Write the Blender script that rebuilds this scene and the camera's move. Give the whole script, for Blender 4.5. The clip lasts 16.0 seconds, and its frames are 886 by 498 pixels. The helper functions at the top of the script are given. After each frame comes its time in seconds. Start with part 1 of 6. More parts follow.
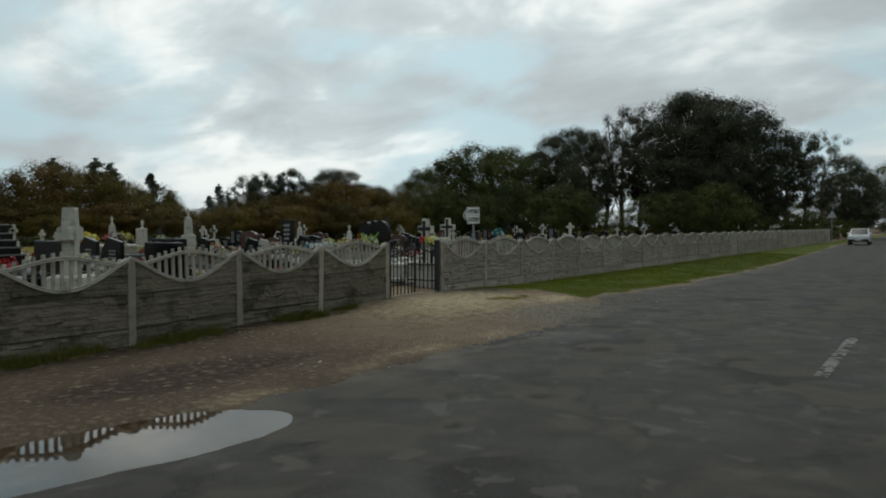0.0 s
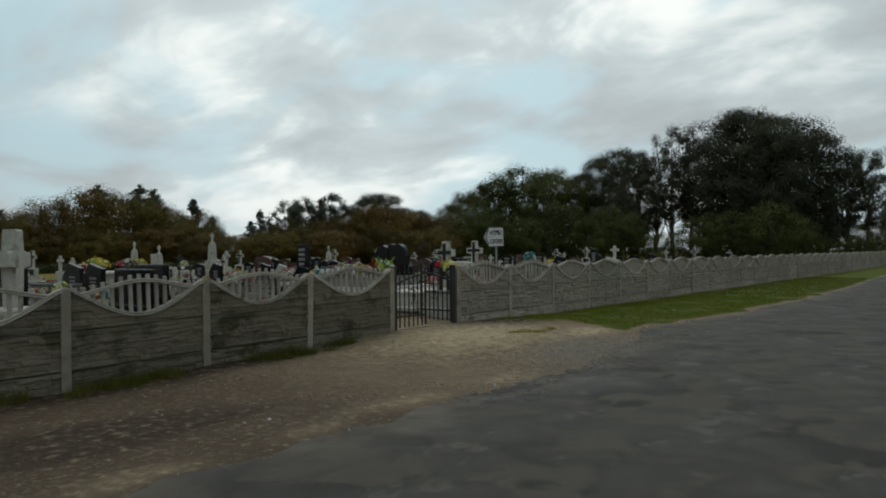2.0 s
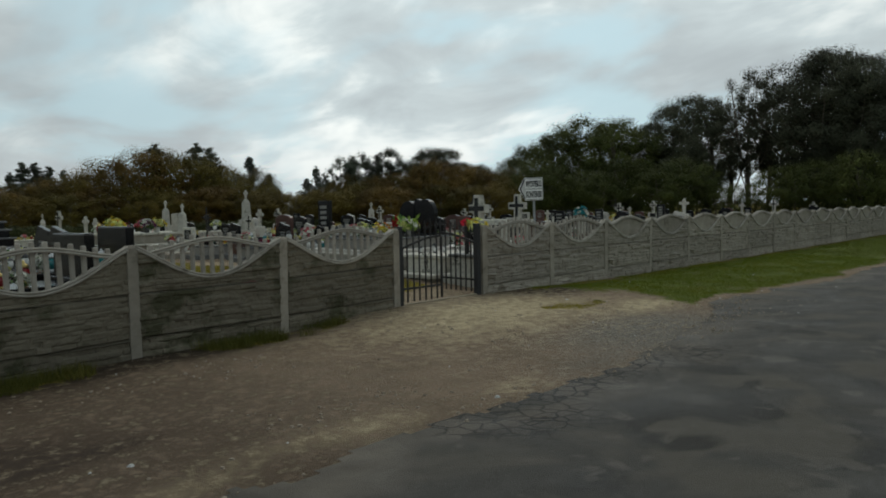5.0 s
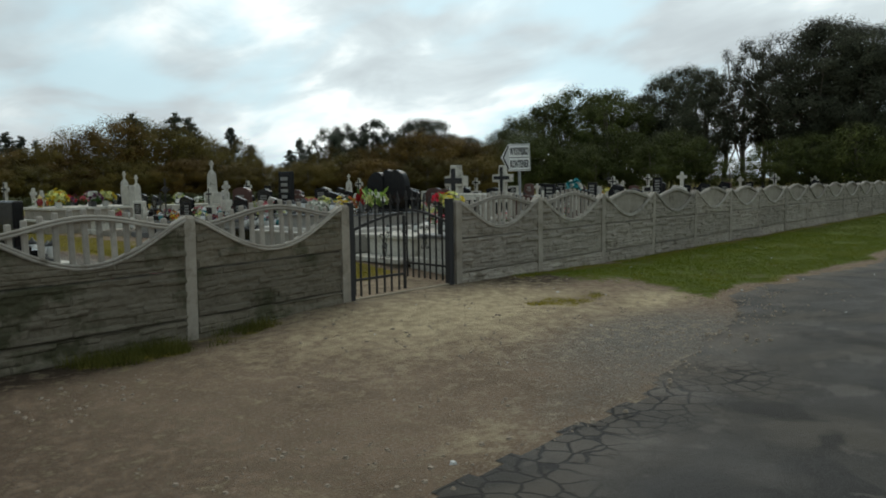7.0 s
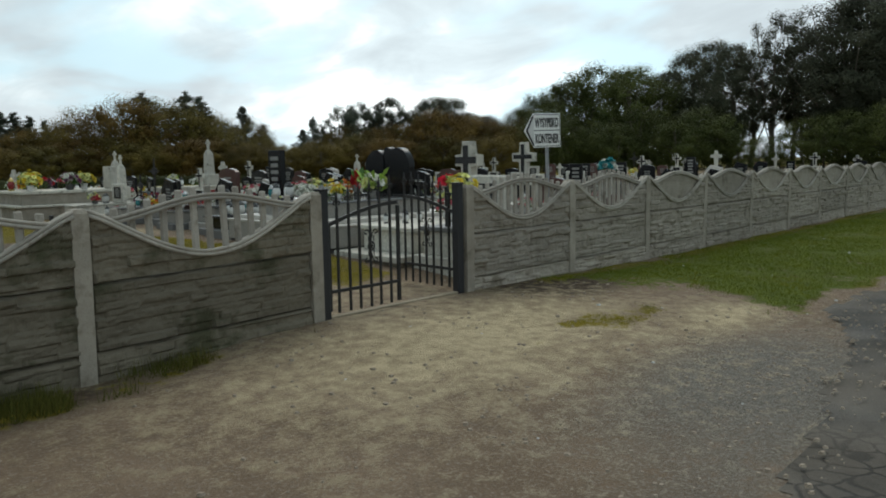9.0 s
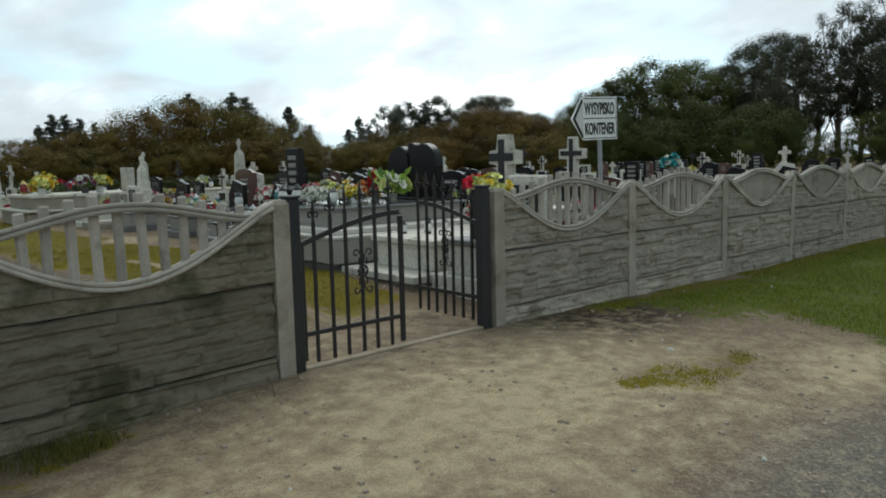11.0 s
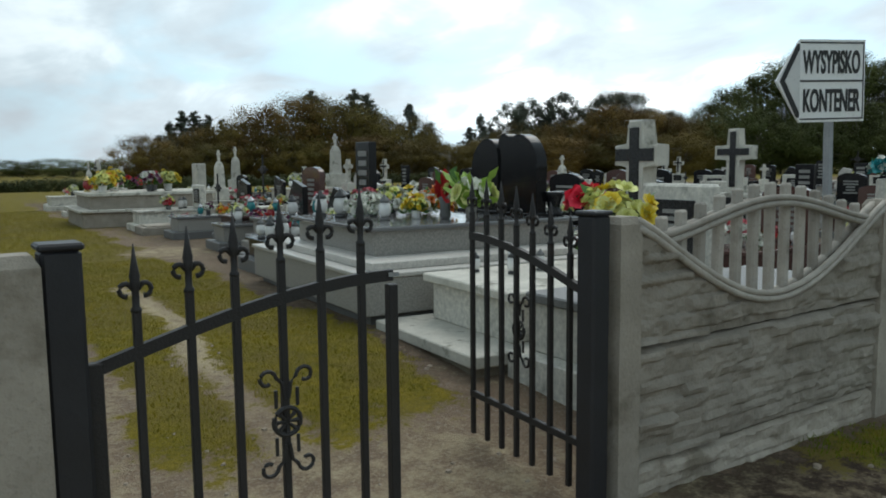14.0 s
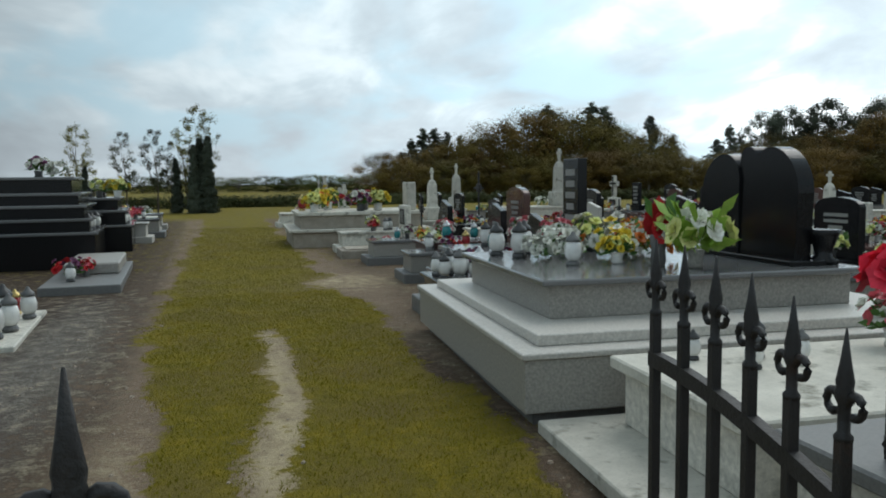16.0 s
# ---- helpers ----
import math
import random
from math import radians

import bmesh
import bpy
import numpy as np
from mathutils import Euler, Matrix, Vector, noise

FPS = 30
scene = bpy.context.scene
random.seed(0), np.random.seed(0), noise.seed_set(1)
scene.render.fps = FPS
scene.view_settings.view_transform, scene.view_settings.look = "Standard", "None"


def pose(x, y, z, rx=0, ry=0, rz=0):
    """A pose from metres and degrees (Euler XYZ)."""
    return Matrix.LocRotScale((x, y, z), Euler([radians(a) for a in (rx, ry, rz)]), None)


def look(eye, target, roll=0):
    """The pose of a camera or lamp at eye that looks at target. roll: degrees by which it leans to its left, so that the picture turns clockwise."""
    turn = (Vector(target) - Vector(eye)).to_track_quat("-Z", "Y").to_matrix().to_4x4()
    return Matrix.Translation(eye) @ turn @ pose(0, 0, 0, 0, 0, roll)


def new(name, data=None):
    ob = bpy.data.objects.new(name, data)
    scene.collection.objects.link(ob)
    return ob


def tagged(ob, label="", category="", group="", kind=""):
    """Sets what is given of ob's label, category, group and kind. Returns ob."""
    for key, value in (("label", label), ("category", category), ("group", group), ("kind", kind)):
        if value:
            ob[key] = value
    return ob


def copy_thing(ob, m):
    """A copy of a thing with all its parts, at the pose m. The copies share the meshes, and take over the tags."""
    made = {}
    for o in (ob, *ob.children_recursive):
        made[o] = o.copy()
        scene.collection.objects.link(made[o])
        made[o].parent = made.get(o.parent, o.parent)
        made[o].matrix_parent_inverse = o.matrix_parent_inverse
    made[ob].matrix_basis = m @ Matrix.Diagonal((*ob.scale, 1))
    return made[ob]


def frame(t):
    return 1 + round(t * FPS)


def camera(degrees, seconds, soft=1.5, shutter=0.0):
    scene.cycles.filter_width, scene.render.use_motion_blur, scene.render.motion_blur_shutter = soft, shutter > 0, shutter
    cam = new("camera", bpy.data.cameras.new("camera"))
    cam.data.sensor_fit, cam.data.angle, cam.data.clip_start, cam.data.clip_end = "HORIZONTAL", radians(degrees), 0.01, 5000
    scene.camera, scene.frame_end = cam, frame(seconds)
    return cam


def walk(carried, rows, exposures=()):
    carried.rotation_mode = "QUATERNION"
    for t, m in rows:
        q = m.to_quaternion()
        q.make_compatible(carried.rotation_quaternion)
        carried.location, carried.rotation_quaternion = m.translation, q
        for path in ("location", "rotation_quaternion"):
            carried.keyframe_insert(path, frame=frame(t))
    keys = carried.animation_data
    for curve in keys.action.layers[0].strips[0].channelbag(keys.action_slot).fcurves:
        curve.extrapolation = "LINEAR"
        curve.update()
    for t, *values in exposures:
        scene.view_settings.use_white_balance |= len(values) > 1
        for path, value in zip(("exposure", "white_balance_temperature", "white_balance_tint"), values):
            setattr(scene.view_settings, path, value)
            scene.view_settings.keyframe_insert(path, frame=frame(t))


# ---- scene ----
cam = camera(59.6, 16.0, soft=1.85)

PATH = [
    (0, (-15.338, -10.109, 1.569), (-13.664, -9.016, 1.511), -0.11),
    (0.5, (-14.774, -9.923, 1.559), (-13.105, -8.821, 1.531), -0.01),
    (1, (-14.244, -9.855, 1.562), (-12.592, -8.727, 1.567), -0.11),
    (1.5, (-13.742, -9.726, 1.555), (-12.112, -8.568, 1.573), -0.23),
    (2, (-13.201, -9.523, 1.534), (-11.598, -8.327, 1.540), -0.45),
    (2.5, (-12.764, -9.481, 1.531), (-11.193, -8.243, 1.519), -0.76),
    (3, (-12.297, -9.371, 1.529), (-10.758, -8.093, 1.495), -0.88),
    (3.5, (-11.816, -9.212, 1.514), (-10.309, -7.898, 1.463), -1.10),
    (4, (-11.313, -8.937, 1.509), (-9.824, -7.602, 1.441), -1.11),
    (6.5, (-8.952, -7.466, 1.546), (-7.448, -6.157, 1.386), -1.06),
    (7, (-8.406, -7.090, 1.492), (-6.903, -5.782, 1.318), -0.87),
    (7.5, (-7.900, -6.651, 1.499), (-6.396, -5.347, 1.308), -0.68),
    (8, (-7.368, -6.188, 1.492), (-5.868, -4.882, 1.284), -0.48),
    (8.5, (-7.089, -5.975, 1.479), (-5.598, -4.660, 1.259), -0.89),
    (9, (-6.497, -5.601, 1.474), (-5.029, -4.260, 1.251), -0.99),
    (9.5, (-6.128, -5.381, 1.450), (-4.683, -4.016, 1.230), -1.19),
    (10, (-5.748, -5.134, 1.451), (-4.330, -3.740, 1.237), -1.28),
    (12.5, (-3.536, -3.307, 1.437), (-2.221, -1.816, 1.221), -1.10),
    (13, (-3.111, -2.920, 1.438), (-1.830, -1.395, 1.247), -0.84),
    (13.5, (-2.723, -2.508, 1.426), (-1.491, -0.945, 1.227), -0.68),
    (14, (-2.314, -2.135, 1.435), (-1.182, -0.500, 1.218), -0.60),
    (14.5, (-1.979, -1.807, 1.449), (-0.956, -0.103, 1.223), -0.48),
    (15, (-1.604, -1.392, 1.475), (-0.717, 0.387, 1.253), -0.58),
    (15.5, (-1.277, -1.048, 1.491), (-0.526, 0.795, 1.293), -0.35),
    (16, (-1.044, -0.675, 1.514), (-0.455, 1.229, 1.341), -0.70),
]
EXPOSURES = [(0, -0.52, 6750, 8), (4, -0.55, 6750, 8), (6.5, -0.26, 6700, 8), (8.5, -0.02, 6600, 8), (10, 0.12, 6550, 8), (13, 0.24, 6400, 8), (15, 0.06, 6300, 8), (16, 0.10, 6300, 8)]
walk(cam, [(t, look(eye, target, roll)) for t, eye, target, roll in PATH], EXPOSURES)

# ---- world and light ----
SUN_BEARING, SUN_HEIGHT = radians(38), radians(54)
THIN_CLOUD = Vector((math.cos(SUN_BEARING) * math.cos(radians(24)), math.sin(SUN_BEARING) * math.cos(radians(24)), math.sin(radians(24))))
SUN_WAY = Vector((math.cos(SUN_BEARING) * math.cos(SUN_HEIGHT), math.sin(SUN_BEARING) * math.cos(SUN_HEIGHT), math.sin(SUN_HEIGHT)))


def make_world():
    w = bpy.data.worlds.new("overcast_sky")
    w.use_nodes = True
    scene.world = w
    n, l = w.node_tree.nodes, w.node_tree.links
    n.clear()

    def math_node(op, a, b=None):
        m = n.new("ShaderNodeMath")
        m.operation = op
        for i, v in enumerate((a, b)):
            if v is None:
                continue
            if isinstance(v, (int, float)):
                m.inputs[i].default_value = v
            else:
                l.new(v, m.inputs[i])
        return m.outputs[0]

    def mix(fac, a, b):
        m = n.new("ShaderNodeMix")
        m.data_type = "RGBA"
        for sock, v in ((m.inputs[0], fac), (m.inputs[6], a), (m.inputs[7], b)):
            if isinstance(v, (tuple, float, int)):
                sock.default_value = v
            else:
                l.new(v, sock)
        return m.outputs[2]

    tc = n.new("ShaderNodeTexCoord").outputs["Generated"]
    sep = n.new("ShaderNodeSeparateXYZ")
    l.new(tc, sep.inputs[0])
    up = math_node("MAXIMUM", sep.outputs[2], 0.0)
    den = math_node("ADD", up, 0.30)
    com = n.new("ShaderNodeCombineXYZ")
    l.new(math_node("DIVIDE", sep.outputs[0], den), com.inputs[0])
    l.new(math_node("DIVIDE", sep.outputs[1], den), com.inputs[1])

    def cloud(scale, detail, rough, shift, distort=0.3):
        mp = n.new("ShaderNodeMapping")
        mp.inputs["Location"].default_value = shift
        mp.inputs["Rotation"].default_value = (0, 0, radians(-38))
        mp.inputs["Scale"].default_value = (1.0, 0.75, 1.0)
        l.new(com.outputs[0], mp.inputs[0])
        t = n.new("ShaderNodeTexNoise")
        t.inputs["Scale"].default_value, t.inputs["Detail"].default_value = scale, detail
        t.inputs["Roughness"].default_value, t.inputs["Distortion"].default_value = rough, distort
        l.new(mp.outputs[0], t.inputs["Vector"])
        return t.outputs["Fac"]

    def ramp(v, lo, hi):
        r = n.new("ShaderNodeMapRange")
        r.interpolation_type = "SMOOTHSTEP"
        r.inputs["From Min"].default_value, r.inputs["From Max"].default_value = lo, hi
        l.new(v, r.inputs["Value"])
        return r.outputs[0]

    sky = n.new("ShaderNodeTexSky")
    sky.sky_type, sky.sun_disc = "NISHITA", False
    sky.sun_elevation, sky.sun_rotation = SUN_HEIGHT, radians(90) - SUN_BEARING
    sky.dust_density, sky.ozone_density = 2.0, 2.0
    dim = n.new("ShaderNodeVectorMath")
    dim.operation = "SCALE"
    dim.inputs["Scale"].default_value = 0.11
    l.new(sky.outputs[0], dim.inputs[0])
    big, small = cloud(1.25, 5, 0.52, (1.7, 0.4, 0)), cloud(3.2, 6, 0.55, (5.2, 3.3, 2.0), 0.5)
    body = math_node("ADD", math_node("MULTIPLY", big, 0.68), math_node("MULTIPLY", small, 0.32))
    dot = n.new("ShaderNodeVectorMath")
    dot.operation = "DOT_PRODUCT"
    dot.inputs[1].default_value = THIN_CLOUD
    l.new(tc, dot.inputs[0])
    glow = ramp(dot.outputs["Value"], 0.80, 1.0)
    tone = mix(ramp(body, 0.38, 0.62), (0.43, 0.49, 0.53, 1), (0.65, 0.755, 0.80, 1))
    tone = mix(math_node("MULTIPLY", ramp(body, 0.50, 0.60), math_node("ADD", math_node("MULTIPLY", glow, 0.6), 0.35)), tone, (0.98, 1.02, 1.02, 1))
    # thin blue gaps between the clouds
    gap = ramp(cloud(2.0, 4, 0.5, (9.1, 7.7, 4.0)), 0.46, 0.62)
    blue = mix(0.93, dim.outputs[0], (0.49, 0.68, 0.77, 1))
    tone = mix(math_node("MULTIPLY", gap, 0.85), tone, blue)
    low = math_node("SUBTRACT", 1.0, ramp(sep.outputs[2], 0.0, 0.14))
    tone = mix(math_node("MULTIPLY", low, 0.25), tone, (0.72, 0.76, 0.80, 1))
    side = n.new("ShaderNodeMapRange")
    side.inputs["From Min"].default_value, side.inputs["From Max"].default_value = 0.40, 1.0
    side.inputs["To Min"].default_value, side.inputs["To Max"].default_value = 0.56, 1.40
    l.new(dot.outputs["Value"], side.inputs["Value"])
    thick = n.new("ShaderNodeVectorMath")
    thick.operation = "SCALE"
    l.new(tone, thick.inputs[0])
    behind = math_node("MULTIPLY", math_node("SUBTRACT", 1.0, ramp(dot.outputs["Value"], -0.35, 0.35)), 0.82)
    l.new(math_node("MAXIMUM", side.outputs[0], behind), thick.inputs["Scale"])
    tone = thick.outputs[0]
    bg = n.new("ShaderNodeBackground")
    bg.inputs["Strength"].default_value = SKY_STRENGTH
    l.new(tone, bg.inputs[0])
    out = n.new("ShaderNodeOutputWorld")
    l.new(bg.outputs[0], out.inputs[0])


SKY_STRENGTH = 1.12
make_world()
sun = bpy.data.lights.new("sun", "SUN")
sun.energy, sun.angle, sun.color = 1.0, radians(40), (1.0, 0.95, 0.88)
sun_ob = new("sun", sun)
sun_ob.matrix_world = look(SUN_WAY * 50, (0, 0, 0))


# ---- materials ----
def material(name, a, b, scale=8.0, rough=0.8, bump=0.3, metal=0.0, fine=60.0, spots=None, coat=0.0, own=True, contrast=0.25, gloss=0.5):
    """Two tones mixed by coarse and fine grain, with relief; spots: a third tone in patches."""
    m = bpy.data.materials.new(name)
    m.use_nodes = True
    n, l = m.node_tree.nodes, m.node_tree.links
    bsdf = n["Principled BSDF"]
    tc = n.new("ShaderNodeTexCoord")
    vec = tc.outputs["Object"]
    if own:
        info = n.new("ShaderNodeObjectInfo")
        mul = n.new("ShaderNodeMath")
        mul.operation, mul.inputs[1].default_value = "MULTIPLY", 37.0
        l.new(info.outputs["Random"], mul.inputs[0])
        add = n.new("ShaderNodeVectorMath")
        l.new(vec, add.inputs[0])
        l.new(mul.outputs[0], add.inputs[1])
        vec = add.outputs[0]

    def tex(s, d=4.0):
        t = n.new("ShaderNodeTexNoise")
        t.inputs["Scale"].default_value, t.inputs["Detail"].default_value, t.inputs["Roughness"].default_value = s, d, 0.62
        l.new(vec, t.inputs["Vector"])
        return t.outputs["Fac"]

    def rng(v, lo, hi, to0=0.0, to1=1.0):
        r = n.new("ShaderNodeMapRange")
        r.inputs["From Min"].default_value, r.inputs["From Max"].default_value = lo, hi
        r.inputs["To Min"].default_value, r.inputs["To Max"].default_value = to0, to1
        l.new(v, r.inputs["Value"])
        return r.outputs[0]

    def mix(f, x, y):
        q = n.new("ShaderNodeMix")
        q.data_type = "RGBA"
        l.new(f, q.inputs[0])
        for s, v in ((q.inputs[6], x), (q.inputs[7], y)):
            if isinstance(v, tuple):
                s.default_value = (*v, 1)
            else:
                l.new(v, s)
        return q.outputs[2]

    coarse, grain = tex(scale), tex(fine, 2.0)
    col = mix(rng(coarse, 0.5 - contrast, 0.5 + contrast), a, b)
    dark = tuple(0.55 * (x + y) / 2 for x, y in zip(a, b))
    col = mix(rng(grain, 0.55, 0.78, 0.0, 0.5), col, dark)
    if spots:
        col = mix(rng(tex(spots[1], 5.0), spots[2], spots[2] + 0.12), col, spots[0])
    if own:
        hsv = n.new("ShaderNodeHueSaturation")
        l.new(rng(info.outputs["Random"], 0.0, 1.0, 0.82, 1.14), hsv.inputs["Value"])
        l.new(col, hsv.inputs["Color"])
        col = hsv.outputs[0]
    l.new(col, bsdf.inputs["Base Color"])
    l.new(rng(coarse, 0.2, 0.8, max(0.02, rough - 0.08), min(1.0, rough + 0.08)), bsdf.inputs["Roughness"])
    bsdf.inputs["Metallic"].default_value = metal
    bsdf.inputs["Specular IOR Level"].default_value = gloss
    if coat:
        bsdf.inputs["Coat Weight"].default_value = coat
    if bump:
        bp = n.new("ShaderNodeBump")
        bp.inputs["Strength"].default_value, bp.inputs["Distance"].default_value = bump, 0.01
        l.new(grain, bp.inputs["Height"])
        l.new(bp.outputs[0], bsdf.inputs["Normal"])
    return m


M = {}
# darker cast concrete with olive spots, for the left bays and a tomb base
M["concrete_dark"] = material("damp_mossy_concrete", (0.128, 0.108, 0.076), (0.205, 0.178, 0.132), 4, 0.92, 0.5, spots=((0.066, 0.063, 0.033), 2.2, 0.52))
M["concrete"] = material("cast_concrete", (0.250, 0.219, 0.176), (0.406, 0.362, 0.300), 5, 0.9, 0.5, spots=((0.179, 0.153, 0.115), 3.0, 0.57))
M["post_concrete"] = material("smooth_cast_concrete", (0.302, 0.271, 0.230), (0.465, 0.428, 0.372), 6, 0.9, 0.35, spots=((0.190, 0.168, 0.134), 3.5, 0.58))
M["concrete_light"] = material("pale_concrete", (0.460, 0.440, 0.381), (0.668, 0.638, 0.558), 7, 0.88, 0.4, spots=((0.227, 0.216, 0.175), 5.0, 0.57))
M["terrazzo"] = material("terrazzo", (0.410, 0.393, 0.345), (0.709, 0.679, 0.592), 24, 0.6, 0.15, fine=100, spots=((0.224, 0.215, 0.178), 3.2, 0.56), contrast=0.2)
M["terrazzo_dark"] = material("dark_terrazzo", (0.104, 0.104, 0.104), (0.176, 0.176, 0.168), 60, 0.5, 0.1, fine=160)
M["granite"] = material("grey_granite", (0.204, 0.195, 0.178), (0.369, 0.348, 0.311), 60, 0.45, 0.05, fine=170, contrast=0.2)
M["granite_light"] = material("light_granite", (0.424, 0.403, 0.368), (0.669, 0.637, 0.576), 60, 0.45, 0.05, fine=170, contrast=0.2)
M["granite_top"] = material("polished_granite", (0.13, 0.13, 0.13), (0.20, 0.20, 0.20), 90, 0.09, 0.02, fine=220)
M["black_granite"] = material("black_granite", (0.006, 0.006, 0.007), (0.013, 0.013, 0.014), 90, 0.2, 0.02, fine=200, gloss=0.28)
M["brown_granite"] = material("brown_granite", (0.07, 0.035, 0.03), (0.13, 0.065, 0.055), 90, 0.15, 0.02, fine=200)
M["plaque"] = material("black_plaque", (0.008, 0.008, 0.009), (0.014, 0.014, 0.015), 30, 0.25, 0.02)
M["letters"] = material("worn_letters", (0.209, 0.204, 0.187), (0.264, 0.259, 0.237), 30, 0.6, 0.0)
M["iron"] = material("painted_iron", (0.012, 0.011, 0.011), (0.022, 0.019, 0.018), 14, 0.6, 0.25, metal=0.0, fine=120, spots=((0.039, 0.019, 0.011), 9.0, 0.64))
M["steel_post"] = material("black_steel_post", (0.012, 0.012, 0.014), (0.020, 0.020, 0.024), 9, 0.5, 0.1)
M["sign_white"] = material("sign_white", (0.74, 0.74, 0.72), (0.82, 0.82, 0.80), 3, 0.45, 0.03, spots=((0.55, 0.54, 0.50), 5.0, 0.66))
M["sign_black"] = material("sign_black", (0.015, 0.015, 0.015), (0.025, 0.025, 0.025), 10, 0.5, 0.0)
M["zinc"] = material("galvanised_steel", (0.26, 0.27, 0.28), (0.36, 0.37, 0.38), 12, 0.5, 0.1, metal=0.6)
M["wood"] = material("weathered_wood", (0.22, 0.18, 0.12), (0.36, 0.30, 0.21), 6, 0.85, 0.6)
M["bark"] = material("bark", (0.07, 0.06, 0.045), (0.14, 0.12, 0.09), 3, 0.95, 0.8)
M["stone"] = material("pebble_stone", (0.270, 0.215, 0.158), (0.475, 0.394, 0.302), 30, 0.85, 0.3)
M["litter"] = material("pale_litter", (0.60, 0.60, 0.58), (0.72, 0.72, 0.70), 20, 0.7, 0.1)
M["glass_clear"] = material("frosted_lantern_glass", (0.625, 0.625, 0.600), (0.850, 0.838, 0.800), 15, 0.18, 0.0)
M["glass_red"] = material("red_lantern_glass", (0.22, 0.015, 0.02), (0.33, 0.03, 0.03), 15, 0.15, 0.0)
M["glass_teal"] = material("teal_lantern_glass", (0.02, 0.16, 0.17), (0.03, 0.24, 0.25), 15, 0.15, 0.0)
M["gold"] = material("brassy_lid", (0.45, 0.33, 0.12), (0.58, 0.44, 0.18), 20, 0.3, 0.0, metal=0.8)
M["silver"] = material("silvery_lid", (0.45, 0.45, 0.45), (0.6, 0.6, 0.6), 20, 0.3, 0.0, metal=0.8)
M["dark_lid"] = material("dark_lid", (0.03, 0.03, 0.03), (0.06, 0.06, 0.06), 20, 0.4, 0.0)
FLOWERS = {"yellow": (0.78, 0.60, 0.04), "lemon": (0.84, 0.85, 0.34), "red": (0.55, 0.015, 0.02), "rosy": (0.78, 0.03, 0.07), "pink": (0.72, 0.16, 0.20), "white": (0.78, 0.78, 0.70),
           "orange": (0.72, 0.20, 0.02), "purple": (0.20, 0.05, 0.13), "teal": (0.02, 0.30, 0.32)}
for key, c in FLOWERS.items():
    M["petal_" + key] = material(key + "_petals", tuple(0.75 * v for v in c), c, 30, 0.7, 0.1)
M["leaf_bouquet"] = material("bouquet_leaves", (0.03, 0.09, 0.02), (0.10, 0.22, 0.03), 25, 0.6, 0.1)
M["leaf_lime"] = material("lime_leaves", (0.205, 0.367, 0.036), (0.372, 0.540, 0.072), 25, 0.5, 0.1)
M["car_paint"] = material("silver_car_paint", (0.62, 0.64, 0.66), (0.70, 0.72, 0.73), 3, 0.25, 0.0, coat=0.6)
M["rubber"] = material("rubber", (0.02, 0.02, 0.02), (0.035, 0.035, 0.035), 20, 0.85, 0.2)
M["car_glass"] = material("dark_glass", (0.015, 0.018, 0.02), (0.02, 0.024, 0.027), 4, 0.05, 0.0)
M["lamp_glass"] = material("headlamp_glass", (0.7, 0.7, 0.68), (0.8, 0.8, 0.78), 20, 0.1, 0.0)


def foliage(name, a, b, c, patch=0.45, single=0.15):
    """Leaf tones that drift over the crown in patches and differ a little from leaf to leaf."""
    m = bpy.data.materials.new(name)
    m.use_nodes = True
    n, l = m.node_tree.nodes, m.node_tree.links
    bsdf = n["Principled BSDF"]
    geo, info, tc = n.new("ShaderNodeNewGeometry"), n.new("ShaderNodeObjectInfo"), n.new("ShaderNodeTexCoord")
    t = n.new("ShaderNodeTexNoise")
    t.inputs["Scale"].default_value, t.inputs["Detail"].default_value = patch, 3.0
    shift = n.new("ShaderNodeVectorMath")
    l.new(tc.outputs["Object"], shift.inputs[0])
    far = n.new("ShaderNodeMath")
    far.operation, far.inputs[1].default_value = "MULTIPLY", 60.0
    l.new(info.outputs["Random"], far.inputs[0])
    l.new(far.outputs[0], shift.inputs[1])
    l.new(shift.outputs[0], t.inputs["Vector"])
    spread = n.new("ShaderNodeMapRange")
    spread.inputs["From Min"].default_value, spread.inputs["From Max"].default_value = 0.3, 0.7
    l.new(t.outputs["Fac"], spread.inputs["Value"])
    f = n.new("ShaderNodeMix")
    f.inputs[0].default_value = single
    l.new(spread.outputs[0], f.inputs[2])
    l.new(geo.outputs["Random Per Island"], f.inputs[3])
    r = n.new("ShaderNodeValToRGB")
    r.color_ramp.elements[0].color, r.color_ramp.elements[1].color = (*a, 1), (*c, 1)
    e = r.color_ramp.elements.new(0.5)
    e.color = (*b, 1)
    l.new(f.outputs[0], r.inputs[0])
    h = n.new("ShaderNodeHueSaturation")
    mr = n.new("ShaderNodeMapRange")
    mr.inputs["To Min"].default_value, mr.inputs["To Max"].default_value = 0.7, 1.3
    l.new(info.outputs["Random"], mr.inputs["Value"])
    l.new(mr.outputs[0], h.inputs["Value"])
    l.new(r.outputs[0], h.inputs["Color"])
    l.new(h.outputs[0], bsdf.inputs["Base Color"])
    bsdf.inputs["Roughness"].default_value = 0.8
    bsdf.inputs["Specular IOR Level"].default_value = 0.15
    return m


